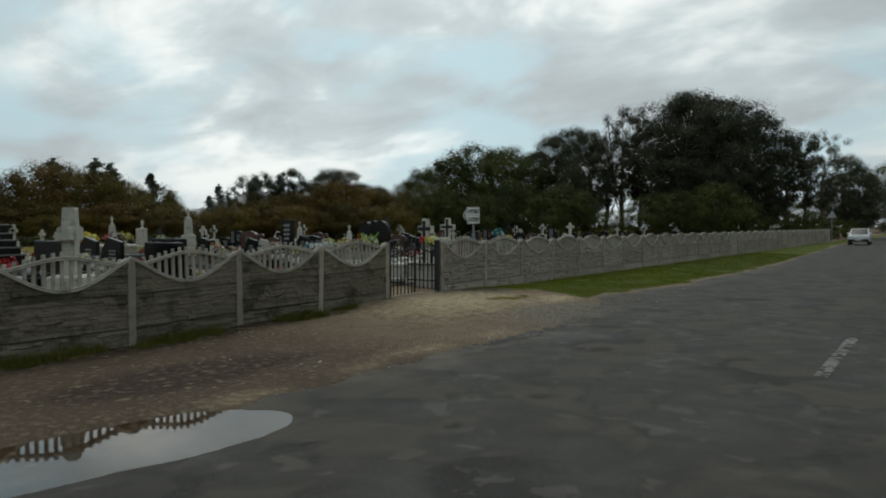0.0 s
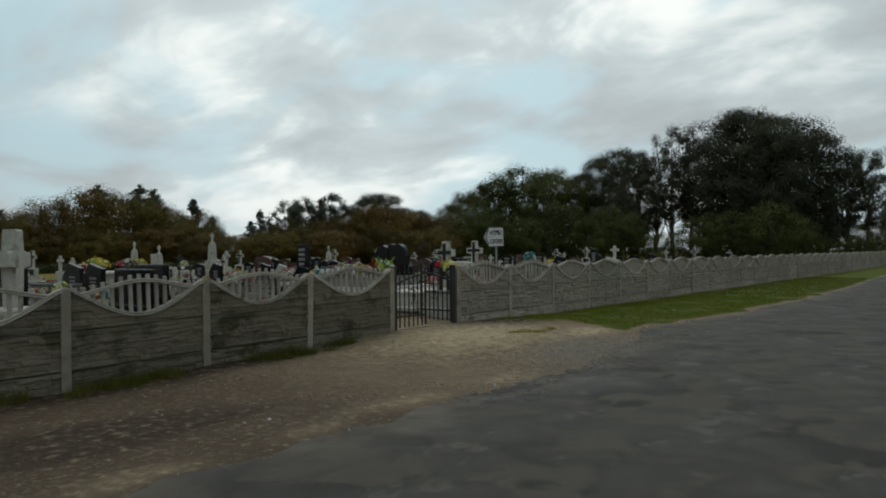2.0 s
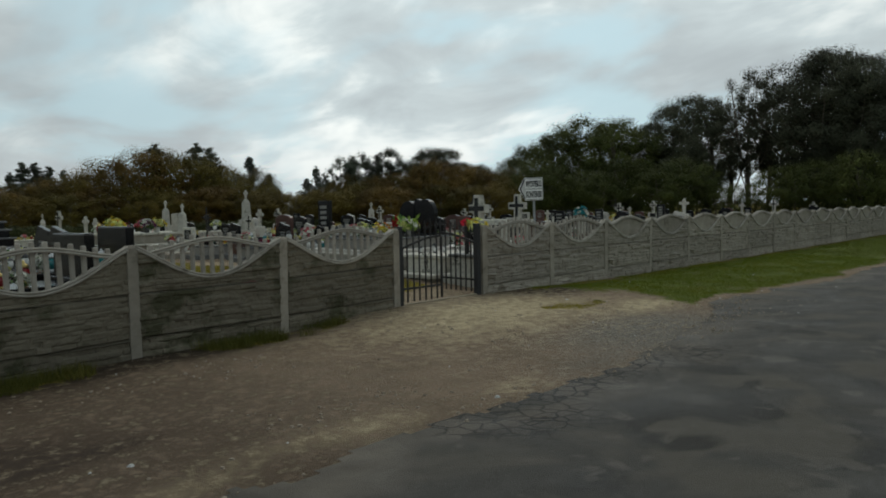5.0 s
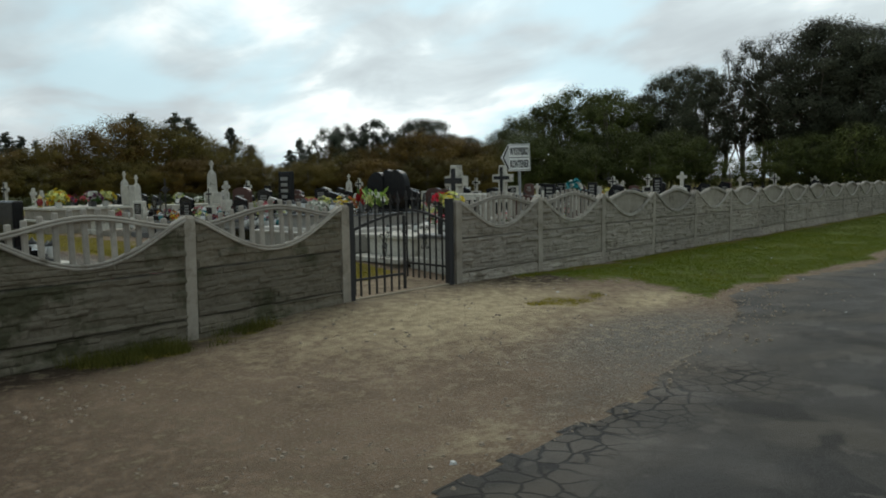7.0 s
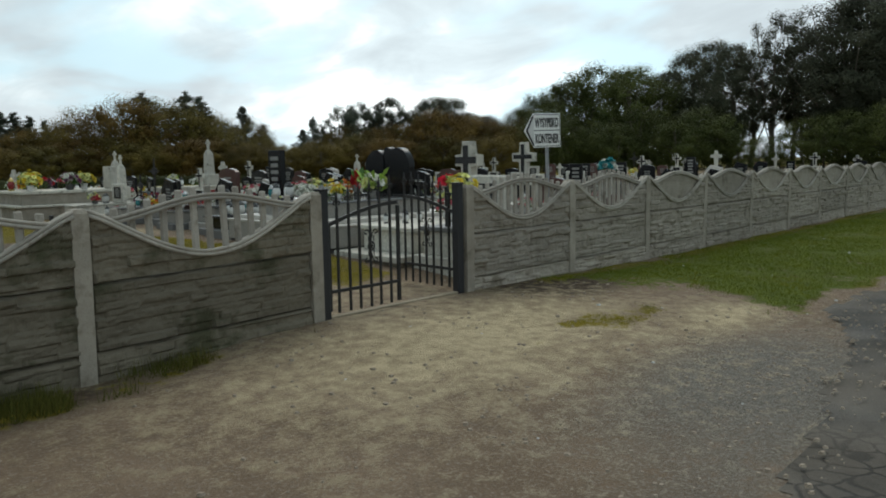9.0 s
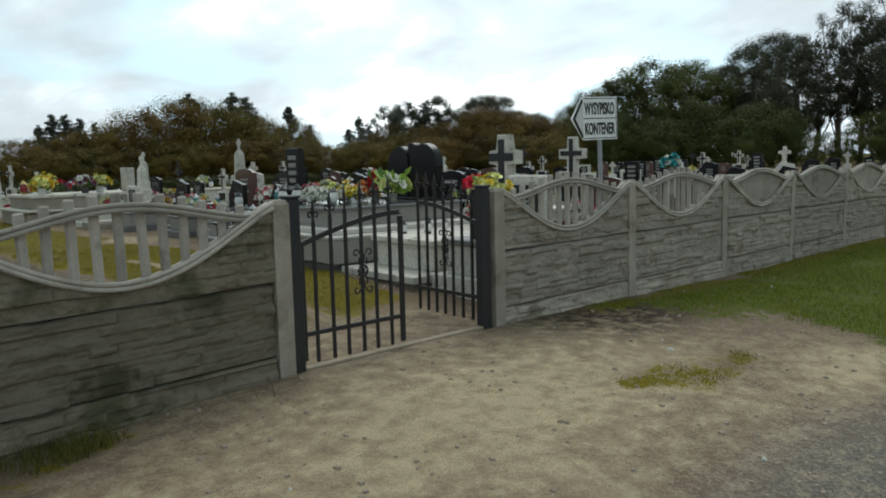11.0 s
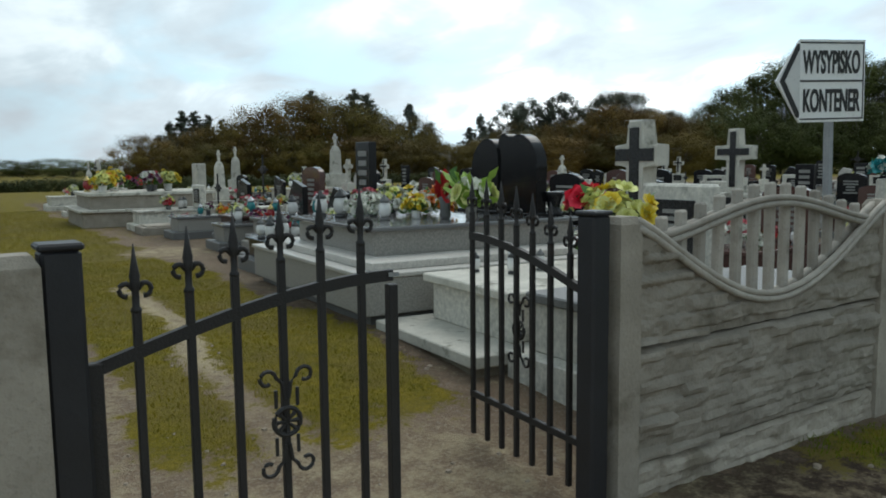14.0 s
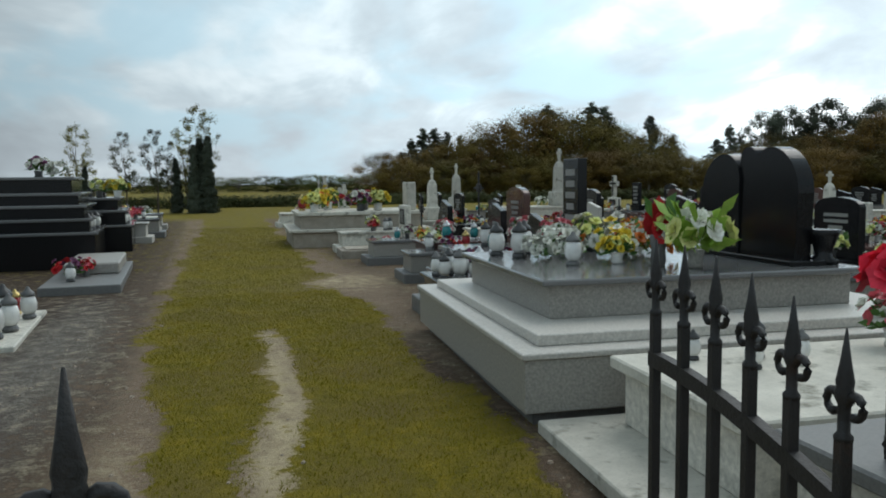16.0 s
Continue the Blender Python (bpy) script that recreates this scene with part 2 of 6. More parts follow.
M["leaf_dark"] = foliage("dark_foliage", (0.035, 0.039, 0.025), (0.065, 0.070, 0.044), (0.117, 0.121, 0.078))
M["leaf_green"] = foliage("green_foliage", (0.035, 0.046, 0.013), (0.064, 0.077, 0.019), (0.107, 0.118, 0.032))
M["leaf_autumn"] = foliage("autumn_foliage", (0.067, 0.053, 0.013), (0.112, 0.080, 0.017), (0.154, 0.115, 0.024), 0.2, 0.08)
M["leaf_rust"] = foliage("rusty_foliage", (0.070, 0.046, 0.013), (0.120, 0.073, 0.018), (0.158, 0.103, 0.024), 0.2, 0.08)
M["leaf_olive"] = foliage("olive_foliage", (0.060, 0.052, 0.011), (0.102, 0.082, 0.017), (0.154, 0.115, 0.025))
M["hedge"] = foliage("hedge_foliage", (0.035, 0.042, 0.016), (0.060, 0.068, 0.026), (0.090, 0.095, 0.040))
M["needle"] = foliage("needles", (0.033, 0.043, 0.031), (0.058, 0.070, 0.049), (0.086, 0.098, 0.071), 0.4, 0.1)
M["yellow_leaf"] = foliage("yellowing_foliage", (0.10, 0.10, 0.03), (0.17, 0.16, 0.05), (0.24, 0.23, 0.09))
M["blade"] = foliage("grass_blades", (0.123, 0.119, 0.006), (0.199, 0.173, 0.010), (0.314, 0.228, 0.021), 1.5, 0.4)
M["weed"] = foliage("weed_blades", (0.06, 0.065, 0.012), (0.10, 0.10, 0.02), (0.19, 0.15, 0.04), 1.5, 0.5)
M["blade_fresh"] = foliage("fresh_grass_blades", (0.086, 0.121, 0.005), (0.140, 0.172, 0.008), (0.225, 0.208, 0.021), 1.2, 0.4)


# ---- ground shape ----
LATTICE = np.random.RandomState(3).rand(256, 256)


def vnoise(x, y, s=1.0):
    """Smooth value noise, 0 to 1, of arrays or numbers."""
    x, y = np.asarray(x, float) / s + 100.0, np.asarray(y, float) / s + 100.0
    i, j = np.floor(x).astype(int), np.floor(y).astype(int)
    u, v = x - i, y - j
    u, v = u * u * (3 - 2 * u), v * v * (3 - 2 * v)
    a = LATTICE
    lo = a[i % 256, j % 256] * (1 - u) + a[(i + 1) % 256, j % 256] * u
    hi = a[i % 256, (j + 1) % 256] * (1 - u) + a[(i + 1) % 256, (j + 1) % 256] * u
    return lo * (1 - v) + hi * v


def smooth(v, lo, hi):
    s = np.clip((np.asarray(v, float) - lo) / (hi - lo), 0, 1)
    return s * s * (3 - 2 * s)


def fence_foot(x):
    return np.interp(x, (-16, -8.3, -6.24, -4.2, -2.1, 0, 2, 4, 6, 90), (-0.20, -0.17, -0.10, -0.08, 0.04, 0.04, 0.01, -0.05, -0.05, -0.05))


def ground_z(x, y):
    x, y = np.asarray(x, float), np.asarray(y, float)
    foot = fence_foot(x)
    inner = foot + (0.17 - foot) * smooth(y, 0.3, 3.2)
    outer = foot + (-0.14 - foot) * smooth(-y, 0.3, 4.0)
    z = np.where(y >= 0, inner, outer)
    z = z - 0.13 * np.exp(-(((x + 11.9) / 2.3) ** 2 + ((y + 4.80 + 0.20 * (x + 11.0)) / (0.72 + 0.25 * (vnoise(x, y, 0.7) - 0.5))) ** 2))
    near = np.exp(-((x + 3) / 14) ** 2 - ((y + 1) / 9) ** 2)
    return z + near * (0.030 * (vnoise(x, y, 0.9) - 0.5) + 0.014 * (vnoise(x, y, 0.27) - 0.5))


def road_shift(x):
    return 2.0 * smooth(x, 8, 75)


def road_edge(x):
    e = np.interp(x, (-40, -10, -8, -5, -2.5, 0.5, 2.0, 3.5, 7, 12, 40), (-4.4, -4.5, -4.45, -4.4, -4.4, -3.75, -3.15, -3.25, -3.65, -3.9, -4.0))
    return e + road_shift(x) + 0.30 * (vnoise(x, 3.0, 0.8) - 0.5) + 0.16 * (vnoise(x, 9.0, 0.23) - 0.5)


def gauss(x, y, cx, cy, sx, sy):
    return np.exp(-((x - cx) / sx) ** 2 - ((y - cy) / sy) ** 2)


def path_mid(y):
    return np.interp(y, (0, 3, 6, 10, 20, 40), (-0.9, -0.55, -0.5, -0.5, -0.2, 0.4))


def grass_amount(x, y):
    x, y = np.asarray(x, float), np.asarray(y, float)
    px, py = x + 0.10 * (vnoise(x, y, 0.5) - 0.5), y
    x, y = x + 0.34 * (vnoise(x, y, 0.8) - 0.5) + 0.2 * (vnoise(x, y, 0.27) - 0.5), y + 0.4 * (vnoise(y, x, 0.7) - 0.5)
    verge = smooth(x, 0.9, 2.6) * smooth(y, -3.9, -3.2) * smooth(-y, 0.05, 0.5)
    verge = np.maximum(verge, 0.75 * smooth(x, 9, 14) * smooth(y - road_edge(x), 0, 0.3) * smooth(-y, -0.2, 0.3))
    verge = verge * smooth(y - road_edge(x), 0.02, 0.35) * (0.72 + 0.28 * smooth(vnoise(x, y, 0.55), 0.2, 0.6)) * (1 - 0.6 * gauss(x, y, 1.7, -1.9, 0.7, 0.5))
    tufts = 0.9 * gauss(x, y, -0.5, -1.72, 0.55, 0.2) + 0.85 * gauss(x, y, 0.35, -2.0, 0.6, 0.18) + 0.4 * gauss(x, y, -1.6, -1.95, 0.5, 0.2)
    tufts = tufts * (0.25 + 0.6 * smooth(vnoise(x, y, 0.3), 0.3, 0.7))
    foot = 1.0 * np.exp(-((y + 0.2) / 0.26) ** 2) * smooth(-x, 2.3, 3.2) * smooth(vnoise(x, 1.0, 0.45), 0.25, 0.6)
    foot = foot + 0.7 * np.exp(-((y + 0.25) / 0.25) ** 2) * smooth(x, 0.3, 1.6)
    mid = path_mid(y)
    lawn = smooth(x, mid - 1.05 - 0.25 * smooth(y, 5, 8), mid - 0.7) * (1 - smooth(x, mid + 0.95, mid + 1.25)) * smooth(y, 0.7, 2.0)
    trail = np.exp(-((px - np.interp(py, (0, 2.7, 4, 6.3, 9), (-0.95, -0.82, -0.6, -0.5, 0.1))) / (0.12 + 0.07 * vnoise(x, y, 0.5))) ** 2) * (1 - smooth(y, 6.0, 7.2))
    lawn = lawn * (1 - 0.8 * trail) * (1 - 0.9 * gauss(x, y, 0.75, 9.8, 0.75, 0.7))
    back = smooth(-x, 1.9, 2.6) * smooth(y, 0.3, 0.9) * (1 - smooth(y, 3.2, 4.4)) * smooth(x, -4.6, -3.8)
    rest = 0.35 * smooth(y, 8, 14)
    meadow = smooth(y, 26, 34) + smooth(-y, 14, 18)
    far_side = smooth(-y - 12.9, 0.0, 0.6)
    return np.clip(np.maximum.reduce([verge, tufts, foot, lawn, back, rest, meadow, far_side]), 0, 1)


def sand_amount(x, y):
    x, y = np.asarray(x, float), np.asarray(y, float)
    s = 0.95 * gauss(x, y, -1.5, -1.4, 2.3, 1.25) + 0.9 * gauss(x, y, 1.1, -2.6, 0.9, 0.35)
    s = s + 0.25 * smooth(y, 0.0, 0.6) * smooth(x, -2.2, -1.5) * (1 - smooth(x, -0.1, 0.3)) * (1 - smooth(y, 3.0, 4.5))
    s = s + 0.75 * np.exp(-((x + 0.6) / 0.3) ** 2) * smooth(y, 2, 3) * (1 - smooth(y, 6.0, 7.5)) + 0.6 * gauss(x, y, 0.75, 9.8, 0.8, 0.8)
    s = s + 0.5 * np.exp(-((y + 4.05) / 0.28) ** 2) * smooth(-x, 3.5, 5.0) * smooth(vnoise(x, y, 0.9), 0.2, 0.7)
    return np.clip(s, 0, 1)


def mud_shade_amount(x, y):
    x, y = np.asarray(x, float), np.asarray(y, float)
    # ends with a darker strip along the left fence foot
    m = 0.60 * smooth(-x, 3.0, 8) + 1.5 * gauss(x, y, -9.6, -2.7, 1.0, 0.42) + 0.9 * gauss(x, y, -8.4, -2.95, 0.6, 0.12) + 0.8 * np.exp(-((y + 0.2) / 0.35) ** 2) * smooth(-x, 3, 5)
    # the 0.5 term darkens the soil for shadows between graves; the rest is soil
    m = m + 1.1 * gauss(x, y, 1.0, -0.6, 1.3, 0.75) + 0.8 * gauss(x, y, 0.45, 4.0, 0.35, 3.0) + 0.5 * smooth(y, 0.5, 1.5) * smooth(np.abs(x + 0.6), 1.2, 2.0) + 0.65 * smooth(-x, 1.3, 1.8) * smooth(y, 1, 3)
    return np.clip(m, 0, 1)


def gravel_amount(x, y):
    x, y = np.asarray(x, float), np.asarray(y, float)
    g = 1.1 * gauss(x, y, -0.9, -3.45, 1.8, 0.75) + 0.8 * gauss(x, y, -2.3, 6.0, 0.5, 3.5) + 0.45 * np.exp(-((y + 4.2) / 0.4) ** 2) * smooth(x, -6, -3)
    return np.clip(g, 0, 1)


def sheet(name, xs, ys, height, keep=None):
    """A grid mesh with its three ground cover amounts as a colour layer."""
    gx, gy = np.meshgrid(xs, ys, indexing="ij")
    z = height(gx, gy)
    verts = np.stack([gx, gy, z], -1).reshape(-1, 3)
    nx, ny = len(xs), len(ys)
    a = (np.arange(nx - 1)[:, None] * ny + np.arange(ny - 1)[None, :])
    quads = np.stack([a, a + ny, a + ny + 1, a + 1], -1)
    if keep is not None:
        cx, cy = (gx[:-1, :-1] + gx[1:, 1:]) / 2, (gy[:-1, :-1] + gy[1:, 1:]) / 2
        quads = quads[keep(cx, cy)]
    quads = quads.reshape(-1, 4)
    used, inv = np.unique(quads, return_inverse=True)
    verts, quads = verts[used], inv.reshape(-1, 4)
    me = bpy.data.meshes.new(name)
    me.from_pydata(verts.tolist(), [], quads.tolist())
    me.polygons.foreach_set("use_smooth", np.ones(len(me.polygons), bool))
    layer = me.color_attributes.new("cover", "FLOAT_COLOR", "POINT")
    x, y = verts[:, 0], verts[:, 1]
    fresh = smooth(-y, 0.0, 0.6) * smooth(x, 0.5, 2.0) * (1 - 0.9 * smooth(-y - 2.7, 0.0, 0.7) * smooth(8 - x, 0, 5))
    data = np.stack([grass_amount(x, y), sand_amount(x, y), mud_shade_amount(x, y), fresh], -1)
    layer.data.foreach_set("color", data.ravel().astype(np.float32))
    grit = me.attributes.new("gravel", "FLOAT", "POINT")
    grit.data.foreach_set("value", gravel_amount(x, y).astype(np.float32))
    me.update()
    return me


def steps(*spans):
    out = []
    for lo, hi, d in spans:
        out.append(np.arange(lo, hi, d))
    return np.concatenate(out + [np.array([spans[-1][1]])])


def cover_material():
    m = bpy.data.materials.new("ground_cover")
    m.use_nodes = True
    n, l = m.node_tree.nodes, m.node_tree.links
    bsdf = n["Principled BSDF"]
    at = n.new("ShaderNodeAttribute")
    at.attribute_name = "cover"
    sep = n.new("ShaderNodeSeparateColor")
    l.new(at.outputs["Color"], sep.inputs[0])
    tc = n.new("ShaderNodeTexCoord")

    def tex(s, d=4.0, rough=0.6):
        t = n.new("ShaderNodeTexNoise")
        t.inputs["Scale"].default_value, t.inputs["Detail"].default_value, t.inputs["Roughness"].default_value = s, d, rough
        l.new(tc.outputs["Object"], t.inputs["Vector"])
        return t.outputs["Fac"]

    def rng(v, lo, hi, a=0.0, b=1.0):
        r = n.new("ShaderNodeMapRange")
        r.inputs["From Min"].default_value, r.inputs["From Max"].default_value = lo, hi
        r.inputs["To Min"].default_value, r.inputs["To Max"].default_value = a, b
        l.new(v, r.inputs["Value"])
        return r.outputs[0]

    def mix(f, x, y):
        q = n.new("ShaderNodeMix")
        q.data_type = "RGBA"
        l.new(f, q.inputs[0])
        for s, v in ((q.inputs[6], x), (q.inputs[7], y)):
            if isinstance(v, tuple):
                s.default_value = (*v, 1)
            else:
                l.new(v, s)
        return q.outputs[2]

    def add(a, b):
        q = n.new("ShaderNodeMath")
        l.new(a, q.inputs[0])
        l.new(b, q.inputs[1])
        return q.outputs[0]

    n1, n2, n3, n4 = tex(1.3), tex(7.0, 5), tex(42.0, 3, 0.7), tex(140.0, 2, 0.7)
    soil = mix(rng(n1, 0.3, 0.7), (0.178, 0.122, 0.078), (0.281, 0.201, 0.135))
    soil = mix(rng(n3, 0.50, 0.66, 0, 0.8), soil, (0.331, 0.277, 0.216))
    soil = mix(rng(n4, 0.54, 0.68, 0, 0.9), soil, (0.085, 0.066, 0.05))
    sand = mix(rng(n2, 0.3, 0.7), (0.449, 0.361, 0.222), (0.594, 0.488, 0.308))
    sand = mix(rng(n4, 0.58, 0.74, 0, 0.6), sand, (0.17, 0.14, 0.10))
    mud_shade = mix(rng(n2, 0.3, 0.7), (0.037, 0.023, 0.014), (0.088, 0.059, 0.037))
    turf = mix(rng(n2, 0.3, 0.7), (0.138, 0.117, 0.004), (0.249, 0.186, 0.008))
    turf = mix(rng(n3, 0.5, 0.72, 0, 0.8), turf, (0.07, 0.07, 0.012))
    turf = mix(rng(n1, 0.44, 0.64, 0, 0.85), turf, (0.162, 0.124, 0.029))
    green = mix(rng(n2, 0.3, 0.7), (0.062, 0.088, 0.005), (0.120, 0.148, 0.009))
    turf = mix(rng(add(at.outputs["Alpha"], rng(n2, 0.2, 0.8, -0.3, 0.3)), 0.3, 0.8), turf, mix(rng(n3, 0.5, 0.72, 0, 0.7), green, (0.04, 0.06, 0.01)))
    chips = n.new("ShaderNodeAttribute")
    chips.attribute_name = "gravel"
    stones = mix(rng(n3, 0.40, 0.62), (0.112, 0.100, 0.084), (0.225, 0.203, 0.172))
    stones = mix(rng(n4, 0.52, 0.66, 0, 0.8), stones, (0.34, 0.312, 0.27))
    rough = add(rng(n2, 0.25, 0.75, -0.42, 0.42), rng(n3, 0.3, 0.7, -0.16, 0.16))
    col = mix(rng(add(sep.outputs[2], rough), 0.25, 0.75), soil, mud_shade)
    col = mix(rng(add(chips.outputs["Fac"], rough), 0.15, 0.85), col, stones)
    col = mix(rng(add(sep.outputs[1], rough), 0.05, 0.95), col, sand)
    col = mix(rng(add(sep.outputs[0], rough), 0.38, 0.60), col, turf)
    l.new(col, bsdf.inputs["Base Color"])
    l.new(rng(add(sep.outputs[2], rough), 0.3, 0.9, 0.95, 0.86), bsdf.inputs["Roughness"])
    bsdf.inputs["Specular IOR Level"].default_value = 0.25
    bp = n.new("ShaderNodeBump")
    bp.inputs["Strength"].default_value, bp.inputs["Distance"].default_value = 0.9, 0.02
    l.new(add(add(n3, n4), n2), bp.inputs["Height"])
    l.new(bp.outputs[0], bsdf.inputs["Normal"])
    return m


def asphalt_material():
    m = bpy.data.materials.new("old_asphalt")
    m.use_nodes = True
    n, l = m.node_tree.nodes, m.node_tree.links
    bsdf = n["Principled BSDF"]
    tc = n.new("ShaderNodeTexCoord")
    at = n.new("ShaderNodeAttribute")
    at.attribute_name = "crack"

    def tex(s, d=4.0, dist=0.0):
        t = n.new("ShaderNodeTexNoise")
        t.inputs["Scale"].default_value, t.inputs["Detail"].default_value, t.inputs["Distortion"].default_value = s, d, dist
        l.new(tc.outputs["Object"], t.inputs["Vector"])
        return t

    def rng(v, lo, hi, a=0.0, b=1.0):
        r = n.new("ShaderNodeMapRange")
        r.inputs["From Min"].default_value, r.inputs["From Max"].default_value = lo, hi
        r.inputs["To Min"].default_value, r.inputs["To Max"].default_value = a, b
        l.new(v, r.inputs["Value"])
        return r.outputs[0]

    def mix(f, x, y):
        q = n.new("ShaderNodeMix")
        q.data_type = "RGBA"
        l.new(f, q.inputs[0])
        for s, v in ((q.inputs[6], x), (q.inputs[7], y)):
            if isinstance(v, tuple):
                s.default_value = (*v, 1)
            else:
                l.new(v, s)
        return q.outputs[2]

    def mul(a, b):
        q = n.new("ShaderNodeMath")
        q.operation = "MULTIPLY"
        l.new(a, q.inputs[0])
        l.new(b, q.inputs[1])
        return q.outputs[0]

    patch, mid, grit = tex(1.0, 9, 0.5).outputs["Fac"], tex(3.2, 5).outputs["Fac"], tex(120, 2).outputs["Fac"]
    warp = n.new("ShaderNodeMix")
    warp.data_type = "RGBA"
    warp.inputs[0].default_value = 0.11
    l.new(tc.outputs["Object"], warp.inputs[6])
    l.new(tex(4.0, 4).outputs["Color"], warp.inputs[7])
    vor = n.new("ShaderNodeTexVoronoi")
    vor.feature = "DISTANCE_TO_EDGE"
    vor.inputs["Scale"].default_value = 6.2
    l.new(warp.outputs[2], vor.inputs["Vector"])
    line = mul(rng(vor.outputs["Distance"], 0.025, 0.080, 1.0, 0.0), at.outputs["Fac"])
    col = mix(rng(mid, 0.3, 0.7), (0.026, 0.023, 0.018), (0.043, 0.039, 0.032))
    col = mix(rng(patch, 0.50, 0.60, 0.0, 0.8), col, (0.080, 0.071, 0.056))
    col = mix(rng(tex(1.1, 9, 0.5).outputs["Fac"], 0.56, 0.62, 0.0, 0.8), col, (0.013, 0.012, 0.010))
    col = mix(rng(tex(2.6, 6, 0.3).outputs["Fac"], 0.60, 0.64, 0.0, 0.7), col, (0.085, 0.076, 0.062))
    col = mix(rng(grit, 0.55, 0.72, 0, 0.55), col, (0.12, 0.117, 0.11))
    edge = n.new("ShaderNodeAttribute")
    edge.attribute_name = "rim"
    col = mix(edge.outputs["Fac"], col, mix(rng(mid, 0.3, 0.7), (0.075, 0.064, 0.050), (0.135, 0.115, 0.092)))
    col = mix(line, col, (0.010, 0.009, 0.008))
    l.new(col, bsdf.inputs["Base Color"])
    l.new(rng(patch, 0.35, 0.65, 0.66, 0.88), bsdf.inputs["Roughness"])
    bsdf.inputs["Specular IOR Level"].default_value = 0.3
    bp = n.new("ShaderNodeBump")
    bp.inputs["Strength"].default_value, bp.inputs["Distance"].default_value = 0.7, 0.012
    h = n.new("ShaderNodeMath")
    h.operation = "SUBTRACT"
    l.new(grit, h.inputs[0])
    l.new(line, h.inputs[1])
    l.new(h.outputs[0], bp.inputs["Height"])
    l.new(bp.outputs[0], bsdf.inputs["Normal"])
    return m


M["cover"], M["asphalt"] = cover_material(), asphalt_material()

XS = steps((-900, -60, 60), (-60, -20, 4), (-20, -15, 0.5), (-15, 6, 0.1), (6, 20, 0.4), (20, 80, 3), (80, 900, 60))
YS = steps((-900, -60, 60), (-60, -14, 4), (-14, -6, 0.4), (-6, 11, 0.1), (11, 30, 0.5), (30, 80, 5), (80, 900, 60))
ground = new("ground", sheet("ground", XS, YS, lambda x, y: ground_z(x, y)))
ground.data.materials.append(M["cover"])
tagged(ground, "brown gravelly soil with grass and pale sand", "ground", kind="structure")

road_me = sheet("road", steps((-300, -24, 12), (-24, -15, 0.5), (-15, 8, 0.08), (8, 20, 0.4), (20, 80, 3), (80, 600, 40)), steps((-13.2, -8, 0.4), (-8, -1.0, 0.07)),
                lambda x, y: ground_z(x, y) + 0.004 + 0.03 * smooth(road_edge(x) - y, 0.0, 1.2) * np.ones_like(x),
                lambda x, y: (y < road_edge(x)) & (y > -13.1 + road_shift(x)))
crack = road_me.attributes.new("crack", "FLOAT", "POINT")
co = np.empty(3 * len(road_me.vertices), np.float32)
road_me.vertices.foreach_get("co", co)
co = co.reshape(-1, 3)
inside = road_edge(co[:, 0]) - co[:, 1]
amount = smooth(co[:, 0], -7.5, -5.5) * (1 - smooth(co[:, 0], 1.5, 3.5)) * (1 - smooth(inside, 0.55, 1.3)) * smooth(vnoise(co[:, 0], co[:, 1], 1.1), 0.45, 0.68)
amount = np.maximum(amount, 1.2 * gauss(co[:, 0], co[:, 1], -3.4, -4.6, 1.1, 0.4))
amount = amount * (1 - smooth(co[:, 0], -2.2, -0.8))
amount = np.maximum(amount, 0.8 * smooth(vnoise(co[:, 0] + 40, co[:, 1], 2.3), 0.74, 0.82))
rim = road_me.attributes.new("rim", "FLOAT", "POINT")
rim.data.foreach_set("value", ((1 - smooth(inside, 0.0, 1.0)) * smooth(vnoise(co[:, 0], co[:, 1], 0.5), 0.15, 0.7)).astype(np.float32))
road_me.attributes["crack"].data.foreach_set("value", amount.astype(np.float32))
road = new("road", road_me)
road.data.materials.append(M["asphalt"])
tagged(road, "worn grey asphalt road with cracked edge", "road", kind="structure")

water_mat = bpy.data.materials.new("still_water")
water_mat.use_nodes = True
wb = water_mat.node_tree.nodes["Principled BSDF"]
wb.inputs["Base Color"].default_value, wb.inputs["Roughness"].default_value = (0.55, 0.50, 0.42, 1), 0.02
wb.inputs["Transmission Weight"].default_value = 1.0
wb.inputs["IOR"].default_value = 1.33
puddle_me = bpy.data.meshes.new("puddle")
puddle_me.from_pydata([(-15.5, -6.6, -0.186), (-8.2, -6.6, -0.186), (-8.2, -2.6, -0.186), (-15.5, -2.6, -0.186)], [], [(0, 1, 2, 3)])
puddle_me.materials.append(water_mat)
puddle = tagged(new("puddle", puddle_me), "shallow rain puddle lying at the road edge", "puddle", kind="structure")
puddle.visible_shadow = False


# ---- building helpers ----
def part(name, bm, mat, parent=None, label="", smooth_faces=False):
    me = bpy.data.meshes.new(name)
    bm.to_mesh(me)
    bm.free()
    if smooth_faces:
        me.polygons.foreach_set("use_smooth", np.ones(len(me.polygons), bool))
    me.materials.append(M[mat] if isinstance(mat, str) else mat)
    ob = new(name, me)
    if parent:
        ob.parent = parent
    if label:
        ob["label"] = label
    return ob


def again(ob, m, parent=None):
    """Another part on the same mesh, at the pose m."""
    o = ob.copy()
    scene.collection.objects.link(o)
    o.parent = parent or ob.parent
    o.matrix_basis = m
    return o


def thing(name, label, category, group="", kind=""):
    return tagged(new(name), label, category, group, kind)


